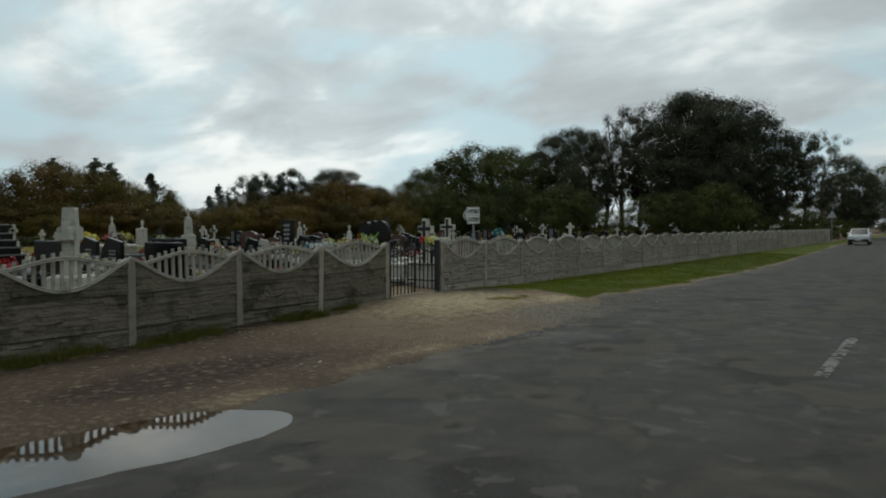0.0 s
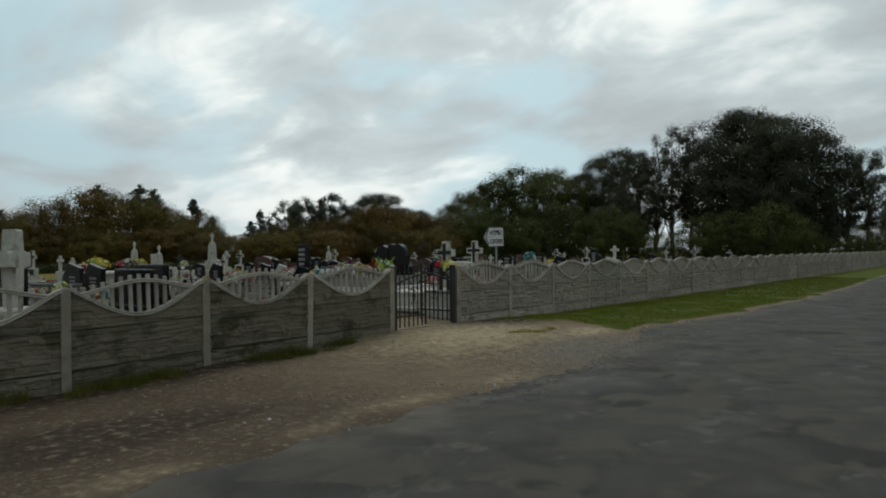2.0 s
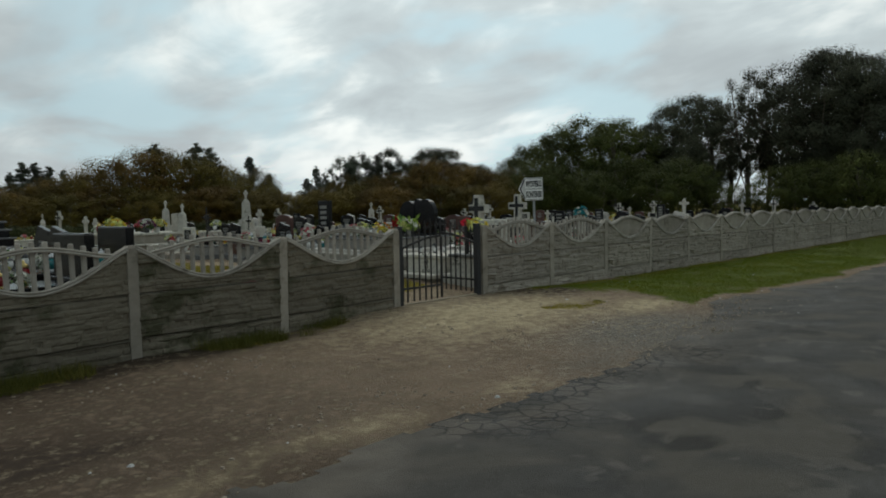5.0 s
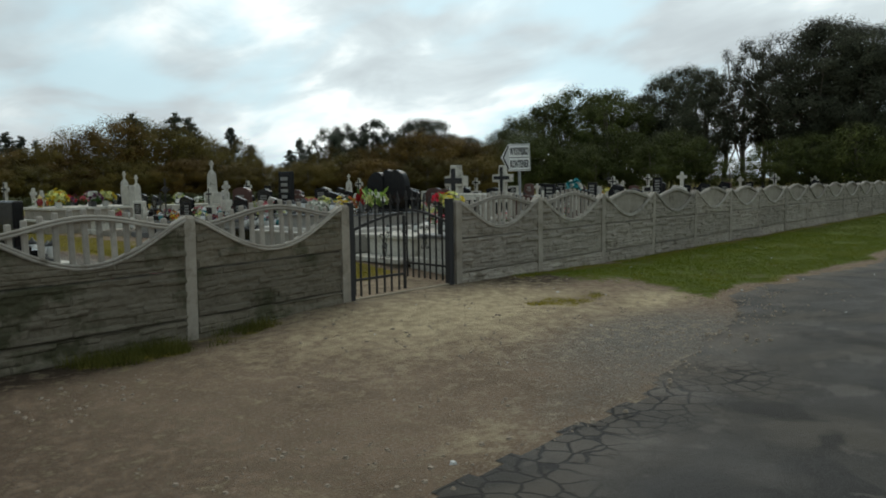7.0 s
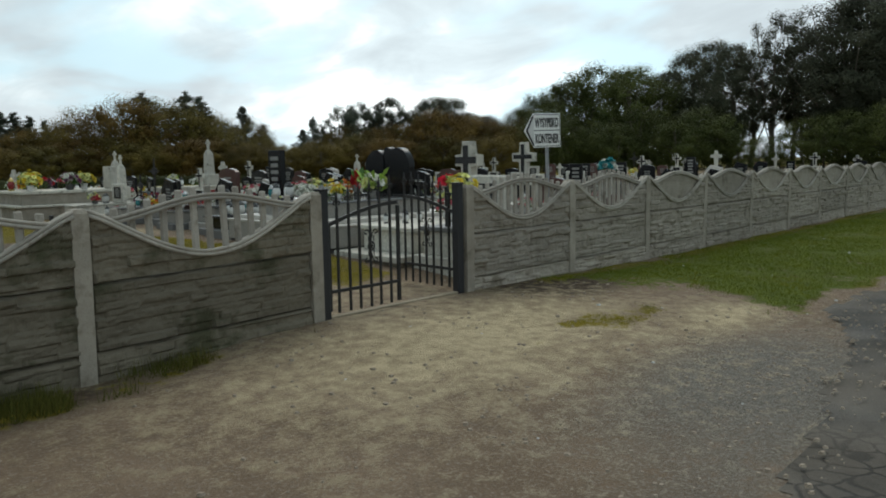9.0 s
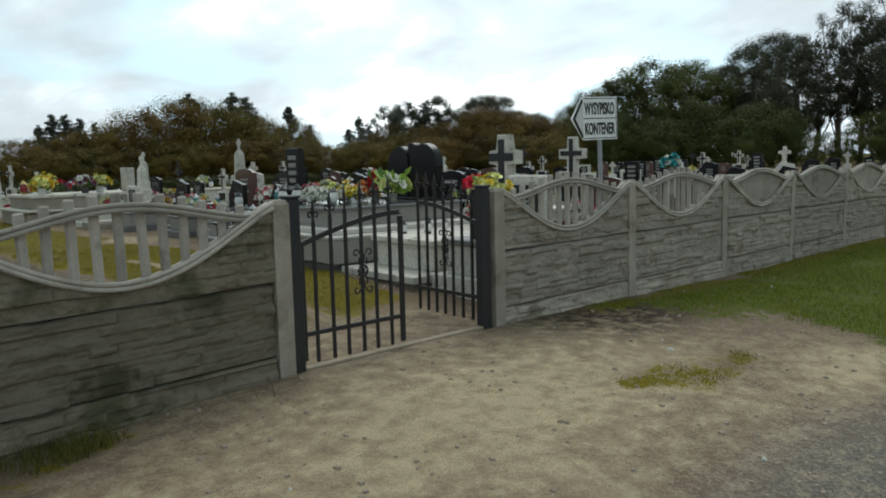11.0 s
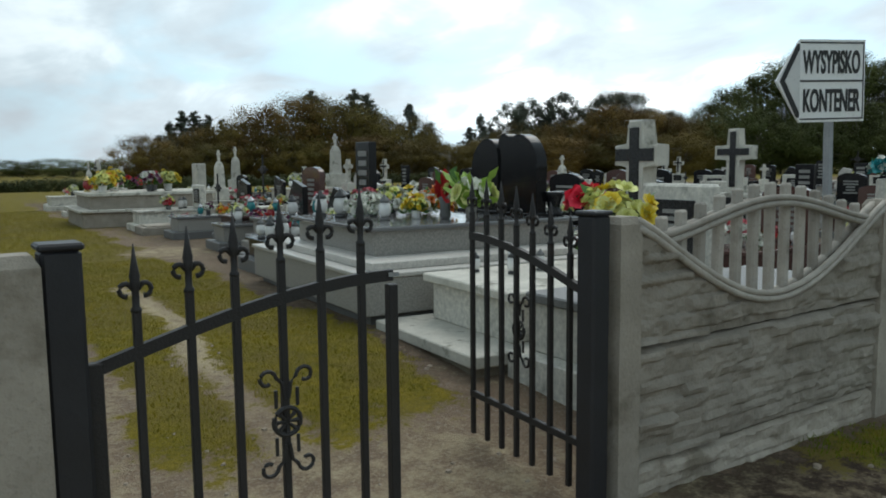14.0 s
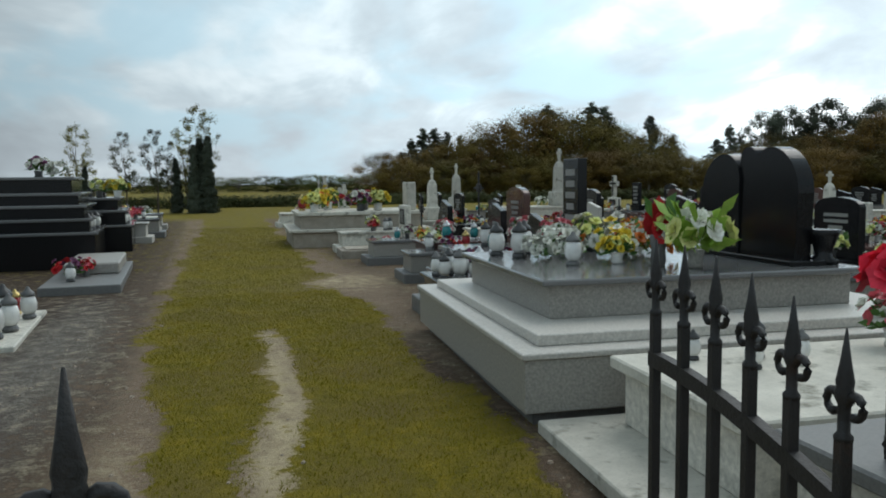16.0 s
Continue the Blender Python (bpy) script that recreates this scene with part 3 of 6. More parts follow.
def add_box(bm, x0, x1, y0, y1, z0, z1, bevel=0.0, m=None):
    vs = [bm.verts.new(p) for p in ((x0, y0, z0), (x1, y0, z0), (x1, y1, z0), (x0, y1, z0), (x0, y0, z1), (x1, y0, z1), (x1, y1, z1), (x0, y1, z1))]
    fs = [bm.faces.new([vs[i] for i in q]) for q in ((3, 2, 1, 0), (4, 5, 6, 7), (0, 1, 5, 4), (1, 2, 6, 5), (2, 3, 7, 6), (3, 0, 4, 7))]
    if bevel:
        r = bmesh.ops.bevel(bm, geom=list({e for f in fs for e in f.edges}), offset=bevel, segments=1, affect="EDGES", profile=0.5)
        vs = list({v for f in r["faces"] for v in f.verts})
    if m is not None:
        bmesh.ops.transform(bm, matrix=m, verts=[v for v in vs if v.is_valid])
    return bm


def box(*a, **k):
    return add_box(bmesh.new(), *a, **k)


def add_lathe(bm, profile, seg=12, m=None):
    """A turned body from (radius, height) pairs."""
    rings = []
    for r, z in profile:
        rings.append([bm.verts.new((r * math.cos(2 * math.pi * i / seg), r * math.sin(2 * math.pi * i / seg), z)) for i in range(seg)])
    for a, b in zip(rings, rings[1:]):
        for i in range(seg):
            bm.faces.new((a[i], a[(i + 1) % seg], b[(i + 1) % seg], b[i]))
    bm.faces.new(rings[0][::-1])
    bm.faces.new(rings[-1])
    if m is not None:
        bmesh.ops.transform(bm, matrix=m, verts=[v for r in rings for v in r])
    return bm


def add_tube(bm, pts, r, seg=6, taper=None):
    """A round bar along a line of points."""
    pts = [Vector(p) for p in pts]
    rings = []
    for i, p in enumerate(pts):
        d = (pts[min(i + 1, len(pts) - 1)] - pts[max(i - 1, 0)]).normalized()
        a = d.orthogonal().normalized() if abs(d.z) > 0.9 else d.cross(Vector((0, 0, 1))).normalized()
        b = d.cross(a)
        rr = r if taper is None else r * taper[i]
        rings.append([bm.verts.new(p + rr * (math.cos(2 * math.pi * k / seg) * a + math.sin(2 * math.pi * k / seg) * b)) for k in range(seg)])
    for a, b in zip(rings, rings[1:]):
        for i in range(seg):
            bm.faces.new((a[i], a[(i + 1) % seg], b[(i + 1) % seg], b[i]))
    bm.faces.new(rings[0][::-1])
    bm.faces.new(rings[-1])
    return bm


def add_slab(bm, outline, x0, x1, bevel=0.0):
    """A flat stone with an outline of (y, z) pairs, from x0 to x1."""
    a = [bm.verts.new((x0, y, z)) for y, z in outline]
    b = [bm.verts.new((x1, y, z)) for y, z in outline]
    fs = [bm.faces.new(a[::-1]), bm.faces.new(b)]
    k = len(outline)
    for i in range(k):
        fs.append(bm.faces.new((a[i], a[(i + 1) % k], b[(i + 1) % k], b[i])))
    if bevel:
        bmesh.ops.bevel(bm, geom=list(fs[0].edges) + list(fs[1].edges), offset=bevel, segments=1, affect="EDGES")
    bmesh.ops.recalc_face_normals(bm, faces=bm.faces)
    return bm


def spot(x, y, rz=0.0, scale=1.0, lift=0.0, rx=0.0, ry=0.0):
    m = pose(x, y, float(ground_z(x, y)) + lift, rx, ry, rz)
    return m @ Matrix.Diagonal((scale, scale, scale, 1)) if scale != 1.0 else m


# ---- concrete fence ----
PITCH = 2.06


def fence_top(x):
    return float(np.interp(x, (-16, -8.3, -6.24, -4.18, -2.12, 0, 90), (1.07, 1.12, 1.172, 1.188, 1.228, 1.222, 1.222)))


def sag(s):
    return -0.03 - 0.39 * np.cos(np.pi * np.asarray(s) / 2) ** 1.15


def crest(s):
    return -0.112 + 0.142 * np.cos(np.pi * np.asarray(s) / 2) ** 2


def stone_relief(x, z, seed):
    """Depth of the cast split-stone courses at a point of the panel's face."""
    rnd = np.random.RandomState(seed)
    z = z + 0.022 * (vnoise(x + seed, z * 0.3, 0.22) - 0.5)
    edges = [-1.0]
    while edges[-1] < 1.0:
        edges.append(edges[-1] + rnd.uniform(0.04, 0.085))
    edges = np.array(edges)
    row = np.clip(np.searchsorted(edges, z) - 1, 0, len(edges) - 2)
    gap_z = np.minimum(z - edges[row], edges[row + 1] - z)
    out = np.zeros_like(x)
    for r in np.unique(row):
        cuts = [-1.2]
        while cuts[-1] < 1.2:
            cuts.append(cuts[-1] + rnd.uniform(0.15, 0.55))
        cuts = np.array(cuts)
        sel = row == r
        c = np.clip(np.searchsorted(cuts, x[sel]) - 1, 0, len(cuts) - 2)
        deep, lean = rnd.uniform(0.0, 0.032, len(cuts)), rnd.uniform(-0.04, 0.04, len(cuts))
        gap = np.minimum(np.minimum(x[sel] - cuts[c], cuts[c + 1] - x[sel]), gap_z[sel] * 1.3)
        out[sel] = (deep[c] + lean[c] * (x[sel] - cuts[c])) * (0.45 + 0.55 * np.clip(gap / 0.014, 0, 1))
    return out + 0.016 * vnoise(x * 0.5 + seed, z, 0.05) + 0.012 * vnoise(x * 0.6 - seed, z, 0.022)


def relief_panel(seed, low, top, cols=120, rows=34, mat="concrete", plain=None):
    """A cast panel: stone courses on the front, flat behind; top: a function of s from -1 to 1."""
    s = np.linspace(-1, 1, cols + 1)
    t = np.linspace(0, 1, rows + 1)
    gs, gt = np.meshgrid(s, t, indexing="ij")
    x, z = gs * 0.985, low + (top(gs) - low) * gt
    deep = stone_relief(x, z, seed)
    if plain is not None:
        deep = np.where(z > plain(gs), 0.12 * deep, deep)
    y = -0.020 - deep
    edge = (gs <= -1) | (gs >= 1) | (gt <= 0) | (gt >= 1)
    y[edge] = -0.018
    verts = np.stack([x, y, z], -1).reshape(-1, 3).tolist()
    k = rows + 1
    a = (np.arange(cols)[:, None] * k + np.arange(rows)[None, :]).reshape(-1)
    faces = np.stack([a, a + k, a + k + 1, a + 1], -1).tolist()
    base = len(verts)
    for i in range(cols + 1):
        verts += [(x[i, 0], 0.03, z[i, 0]), (x[i, -1], 0.03, z[i, -1])]
    for i in range(cols):
        p, q = base + 2 * i, base + 2 * i + 2
        faces += [(p, p + 1, q + 1, q), (i * k, p, q, (i + 1) * k), (i * k + rows, (i + 1) * k + rows, q + 1, p + 1)]
    me = bpy.data.meshes.new("panel")
    me.from_pydata(verts, [], faces)
    me.materials.append(M[mat])
    me.update()
    return me


def rail_mesh(curve, s0, s1, proud=0.0):
    bm = bmesh.new()
    for dz, dy in ((0.015, -0.026 - proud), (-0.015, -0.030 - proud)):
        pts = []
        for s in np.linspace(s0, s1, 25):
            pts.append((0.985 * s, dy, float(curve(s)) + dz))
        add_tube(bm, pts, 0.0155, 6)
    pts = [(0.985 * s, 0.005, float(curve(s))) for s in np.linspace(s0, s1, 25)]
    add_tube(bm, pts, 0.024, 6)
    return bm


def rounded_bar(w, d, z0, z1):
    bm = bmesh.new()
    add_box(bm, -w / 2, w / 2, -d / 2, d / 2, z0, z1, bevel=0.009)
    return bm


dark_tops = [relief_panel(71 + k, -0.545, sag, mat="concrete_dark") for k in range(3)]
dark_lows = [relief_panel(81 + k, -0.248, lambda s: 0.248 + 0 * s, 120, 32, "concrete_dark") for k in range(4)]
panel_tops = [relief_panel(11 + k, -0.545, sag) for k in range(3)]
panel_full = [relief_panel(51 + k, -0.545, lambda s: np.where(np.abs(s) < 0.86, np.maximum(sag(s), crest(s)), sag(s)), 120, 40, plain=sag) for k in range(3)]
panel_lows = [relief_panel(31 + k, -0.248, lambda s: 0.248 + 0 * s, 120, 32) for k in range(4)]
post_bm = box(-0.062, 0.062, -0.062, 0.062, -1.55, -0.03)
for f in list(post_bm.faces):
    if f.normal.z > 0.5 or all(v.co.z > -0.1 for v in f.verts):
        cap = bmesh.ops.extrude_face_region(post_bm, geom=[f])
        top_vs = [v for v in cap["geom"] if isinstance(v, bmesh.types.BMVert)]
        for v in top_vs:
            v.co.x, v.co.y, v.co.z = v.co.x * 0.72, v.co.y * 0.72, 0.0
        break
fence_left = thing("concrete_fence", "weathered grey cast-concrete fence with wavy baluster openings", "fence", "cemetery fence")
fence_right = thing("concrete_fence", "long grey cast-concrete fence with arched solid bays beside grass", "fence", "cemetery fence")
left_x = [-2.12] + [-2.145 - PITCH * k for k in range(1, 7)]
post_left = part("post", post_bm.copy(), "concrete", fence_left)
post_left.matrix_basis = pose(left_x[0], 0, fence_top(left_x[0]))
post_proto = part("post", post_bm, "concrete", fence_right)
post_proto.matrix_basis = pose(0.03, 0, fence_top(0))
rail_low, rail_up = rail_mesh(sag, -1.0, 1.0, 0.03), rail_mesh(crest, -0.86, 0.86, 0.02)
rail_meshes = []
for nm, bm in (("lower_rail", rail_low), ("upper_rail", rail_up)):
    me = bpy.data.meshes.new(nm)
    bm.to_mesh(me)
    bm.free()
    me.materials.append(M["post_concrete"])
    me.polygons.foreach_set("use_smooth", np.ones(len(me.polygons), bool))
    rail_meshes.append(me)
BARS = 13
bar_meshes = []
for k in range(BARS):
    s = -0.79 + 1.58 * k / (BARS - 1)
    bm = rounded_bar(0.052, 0.040, float(sag(s)) - 0.01, float(crest(s)) + 0.085)
    me = bpy.data.meshes.new("baluster")
    bm.to_mesh(me)
    bm.free()
    me.materials.append(M["post_concrete"])
    bar_meshes.append((0.985 * s, me))


def bay(fence, x0, x1, k, pierced=True, damp=False):
    mid, top = (x0 + x1) / 2, (fence_top(x0) + fence_top(x1)) / 2
    tilt = math.degrees(math.atan2(fence_top(x1) - fence_top(x0), x1 - x0))
    rnd = random.Random(k * 7 + 5)
    up = new("upper_panel", (dark_tops if damp else panel_tops if pierced else panel_full)[k % 3])
    up.parent = fence
    up.matrix_basis = pose(mid, rnd.uniform(-0.006, 0.006), top, 0, -tilt, 0)
    for me in rail_meshes:
        o = new(me.name.split(".")[0], me)
        o.parent = up
    for bx, me in bar_meshes if pierced else ():
        o = new("baluster", me)
        o.parent = up
        o.matrix_basis = pose(bx + rnd.uniform(-0.004, 0.004), 0.0, 0, 0, rnd.uniform(-1.2, 1.2), 0)
    for j in range(2):
        o = new("lower_panel", (dark_lows if damp else panel_lows)[(k * 2 + j) % 4])
        o.parent = fence
        o.matrix_basis = pose(mid, rnd.uniform(-0.008, 0.008) + 0.004 * j, top - 0.80 - 0.50 * j, 0, -tilt, 0)


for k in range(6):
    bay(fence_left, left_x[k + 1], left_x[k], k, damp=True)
for k in range(1, 7):
    again(post_left, pose(left_x[k], 0, fence_top(left_x[k]), random.uniform(-0.8, 0.8), random.uniform(-0.8, 0.8), 0), fence_left)
right_x = [0.03 + PITCH * k for k in range(36)]
for k in range(35):
    bay(fence_right, right_x[k], right_x[k + 1], k + 20, k < 2)
    again(post_proto, pose(right_x[k + 1], 0, fence_top(right_x[k + 1]), random.uniform(-0.8, 0.8), random.uniform(-0.8, 0.8), 0), fence_right)


# ---- gate ----
def leaf_rail(s):
    return 0.912 + 0.172 * math.sin(math.pi / 2 * min(s / 0.9, 1.0))


def spear(z):
    """Spear point with two curled leaves on top of a bar, tip at z."""
    bm = bmesh.new()
    add_lathe(bm, [(0.0115, z - 0.185), (0.0150, z - 0.181), (0.0150, z - 0.174), (0.0100, z - 0.168), (0.0100, z - 0.120), (0.0160, z - 0.106), (0.0130, z - 0.097), (0.0145, z - 0.086), (0.0090, z - 0.055), (0.0015, z)], 8)
    for side in (-1, 1):
        pts = [(side * 0.006, 0, z - 0.110)]
        for a in np.linspace(0, 1.6 * math.pi, 9):
            pts.append((side * (0.026 - 0.015 * math.cos(a)), 0, z - 0.119 + 0.016 * math.sin(a) - 0.004 * a / 4))
        add_tube(bm, pts, 0.0075, 6, [1, 1, 1.1, 1.1, 1, 1, 0.95, 0.9, 1.0, 1.1])
    return bm


def scroll_panel(bm, zc):
    """Rosette ring with four scrolls."""
    ring = [(0.042 * math.cos(a), 0, zc + 0.042 * math.sin(a)) for a in np.linspace(0, 2 * math.pi, 19)]
    add_tube(bm, ring, 0.008, 6)
    for k in range(8):
        a = k * math.pi / 4
        add_tube(bm, [(0.008 * math.cos(a), 0, zc + 0.008 * math.sin(a)), (0.036 * math.cos(a), 0, zc + 0.036 * math.sin(a))], 0.006, 5, [0.6, 1.4])
    for up in (-1, 1):
        for side in (-1, 1):
            add_tube(bm, [(side * 0.034, 0, zc + up * 0.045), (side * 0.034, 0, zc + up * 0.10)], 0.006, 5)
            pts = [(0.006 * side, 0, zc + up * 0.07), (0.014 * side, 0, zc + up * 0.12)]
            for a in np.linspace(0, 1.7 * math.pi, 12):
                r = 0.030 * (1 - 0.10 * a)
                pts.append((side * (0.060 - r * math.cos(a)), 0, zc + up * (0.135 + r * math.sin(a))))
            add_tube(bm, pts, 0.0065, 5)
    return bm


def gate_leaf(label, bars, closing=True):
    g = thing("gate_leaf", label, "gate", "gate leaves")
    part("hinge_stile", box(-0.018, 0.022, -0.016, 0.016, 0.10, leaf_rail(0.0) + 0.02, bevel=0.003), "iron", g)
    if closing:
        part("closing_stile", box(0.882, 0.916, -0.016, 0.016, 0.085, leaf_rail(0.9) - 0.030, bevel=0.003), "iron", g)
    bm = bmesh.new()
    pts = np.linspace(0, 0.90, 12)
    lo = [(s, leaf_rail(s) - 0.018) for s in pts]
    hi = [(s, leaf_rail(s) + 0.018) for s in pts[::-1]]
    a = [bm.verts.new((x, -0.012, z)) for x, z in lo + hi]
    b = [bm.verts.new((x, 0.012, z)) for x, z in lo + hi]
    k = len(a)
    for i in range(11):
        for q in (a, b):
            bm.faces.new((q[i], q[i + 1], q[k - 2 - i], q[k - 1 - i]))
    for i in range(k):
        bm.faces.new((a[i], a[(i + 1) % k], b[(i + 1) % k], b[i]))
    bmesh.ops.recalc_face_normals(bm, faces=bm.faces)
    part("top_rail", bm, "iron", g)
    part("bottom_rail", box(0, 0.9, -0.012, 0.012, 0.268, 0.300, bevel=0.003), "iron", g)
    for i, s in enumerate(bars):
        tip = leaf_rail(s) + 0.29
        bar = part("bar", box(s - 0.011, s + 0.011, -0.011, 0.011, 0.075, tip - 0.18, bevel=0.002), "iron", g)
        sp = part("spear_point", spear(tip), "iron", bar, smooth_faces=True)
        sp.matrix_basis = pose(s, 0, 0)
        if i == 3:
            o = part("scrollwork", scroll_panel(bmesh.new(), 0.675), "iron", bar, "wrought iron rosette with curled scrolls")
            o.matrix_basis = pose(s, -0.012, 0)
    for z in (0.30, 0.86):
        part("hinge", add_lathe(bmesh.new(), [(0.016, z - 0.05), (0.016, z + 0.05)], 8, pose(-0.03, 0, 0)), "iron", g)
    part("latch", box(0.880, 0.918, -0.0185, -0.0165, 1.080, 1.094), "zinc", g)
    return g


left_leaf = gate_leaf("black wrought iron gate leaf standing nearly closed", (0.114, 0.255, 0.384, 0.524, 0.652, 0.79))
left_leaf.matrix_basis = pose(-1.945, 0.0, 0, 0, 0, -0.5)
right_leaf = gate_leaf("black wrought iron gate leaf swung open into the cemetery", (0.121, 0.252, 0.382, 0.505, 0.628, 0.754, 0.885), False)
right_leaf.matrix_basis = pose(-0.103, 0.010, 0, 0, 0, 84.8) @ Matrix.Translation((0.03, 0, 0))


def gate_post(x):
    p = thing("gate_post", "black painted square steel gate post beside concrete post", "post", "gate posts")
    part("tube", box(-0.048, 0.048, -0.048, 0.048, -0.3, 1.235, bevel=0.010), "steel_post", p)
    part("cap", box(-0.054, 0.054, -0.054, 0.054, 1.233, 1.252, bevel=0.006), "steel_post", p)
    p.matrix_basis = pose(x, 0.0, 0, 0, 0, 0)


gate_post(-2.01)
gate_post(-0.12)
sill_bm = box(-1.96, -0.15, -0.035, 0.035, -0.12, 0.055, bevel=0.008)
tagged(part("gate_sill", sill_bm, "wood"), "weathered pale timber sill under the gate", "sill")


# ---- direction sign ----
def arrow_outline(grow):
    return [(-0.34 + grow, -0.225 + grow), (0.30 - grow, -0.225 + grow), (0.30 - grow, 0.225 - grow), (-0.34 + grow, 0.225 - grow), (-0.56 + 2.2 * grow, 0.0)]


def plate(outline, y0, y1):
    bm = bmesh.new()
    a = [bm.verts.new((x, y0, z)) for x, z in outline]
    b = [bm.verts.new((x, y1, z)) for x, z in outline]
    bm.faces.new(a)
    bm.faces.new(b[::-1])
    for i in range(len(a)):
        bm.faces.new((a[i], b[i], b[(i + 1) % len(a)], a[(i + 1) % len(a)]))
    bmesh.ops.recalc_face_normals(bm, faces=bm.faces)
    return bm


sign = thing("direction_sign", "white arrow-shaped board with black lettering on a steel pole", "sign")
sign.matrix_basis = pose(1.78, 0.12, 1.855, 0, -1.5, -18) @ Matrix.Diagonal((0.66, 1, 0.95, 1))
part("board", plate(arrow_outline(0.0), -0.012, 0.0), "sign_white", sign)
arrow = [(-0.37, -0.20), (-0.345, -0.20), (-0.345, 0.20), (-0.37, 0.20), (-0.53, 0.0)]
part("arrow_head", plate(arrow, -0.016, -0.0121), "sign_black", sign, "black arrow head")
inner = [(-0.352, -0.165), (-0.346, -0.165), (-0.346, 0.165), (-0.352, 0.165), (-0.485, 0.0)]
part("arrow_inset", plate(inner, -0.020, -0.0161), "sign_white", sign)
part("divider", box(-0.335, 0.285, -0.0155, -0.0121, -0.005, 0.005), "sign_black", sign)
bm = bmesh.new()
for z0, z1 in ((-0.212, -0.204), (0.204, 0.212)):
    add_box(bm, -0.335, 0.287, -0.0152, -0.0121, z0, z1)
add_box(bm, 0.279, 0.287, -0.0152, -0.0121, -0.2035, 0.2035)
part("border", bm, "sign_black", sign)
part("pole", box(-0.022, 0.022, 0.001, 0.045, -1.95, 0.21, bevel=0.004), "zinc", sign)
for text, z in (("WYSYPISKO", 0.045), ("KONTENER", -0.165)):
    cu = bpy.data.curves.new("lettering", "FONT")
    cu.body, cu.size, cu.extrude, cu.offset, cu.align_x = text, 0.17, 0.002, 0.0045, "CENTER"
    tmp = bpy.data.objects.new("lettering", cu)
    me = bpy.data.meshes.new_from_object(tmp)
    bpy.data.objects.remove(tmp)
    wide = max(v.co.x for v in me.vertices) - min(v.co.x for v in me.vertices)
    me.materials.clear()
    me.materials.append(M["sign_black"])
    o = new("lettering", me)
    o.parent = sign
    o.matrix_basis = pose(-0.03, -0.0145, z, 90, 0, 0) @ Matrix.Diagonal((0.56 / wide, 1.0, 1.0, 1))
    o["label"] = "black capital lettering"


# ---- graves ----
def text_bars(bm, x, y0, y1, z0, z1, rows, rnd):
    """Short raised bars for lines of worn writing on a face that looks towards -x."""
    for i in range(rows):
        z = z1 - (i + 0.5) * (z1 - z0) / rows
        h = (z1 - z0) / rows * 0.28
        w = (y1 - y0) * rnd.uniform(0.5, 0.9) / 2
        c = (y0 + y1) / 2
        add_box(bm, x - 0.004, x + 0.002, c - w, c + w, z - h, z + h)
    return bm


def cross_outline(w, h, t, arm):
    """Half widths: w arms, t shaft; arm: height of the arms' middle."""
    return [(-t, 0), (t, 0), (t, arm - t), (w, arm - t), (w, arm + t), (t, arm + t), (t, h), (-t, h), (-t, arm + t), (-w, arm + t), (-w, arm - t), (-t, arm - t)]


def arch_outline(w, h, z0, k=10, power=0.5):
    pts = [(-w, z0), (w, z0)]
    for a in np.linspace(0, math.pi, k + 1):
        pts.append((w * math.cos(a), h - 0.30 * w * 2 * power + 0.30 * w * 2 * power * math.sin(a)))
    return pts


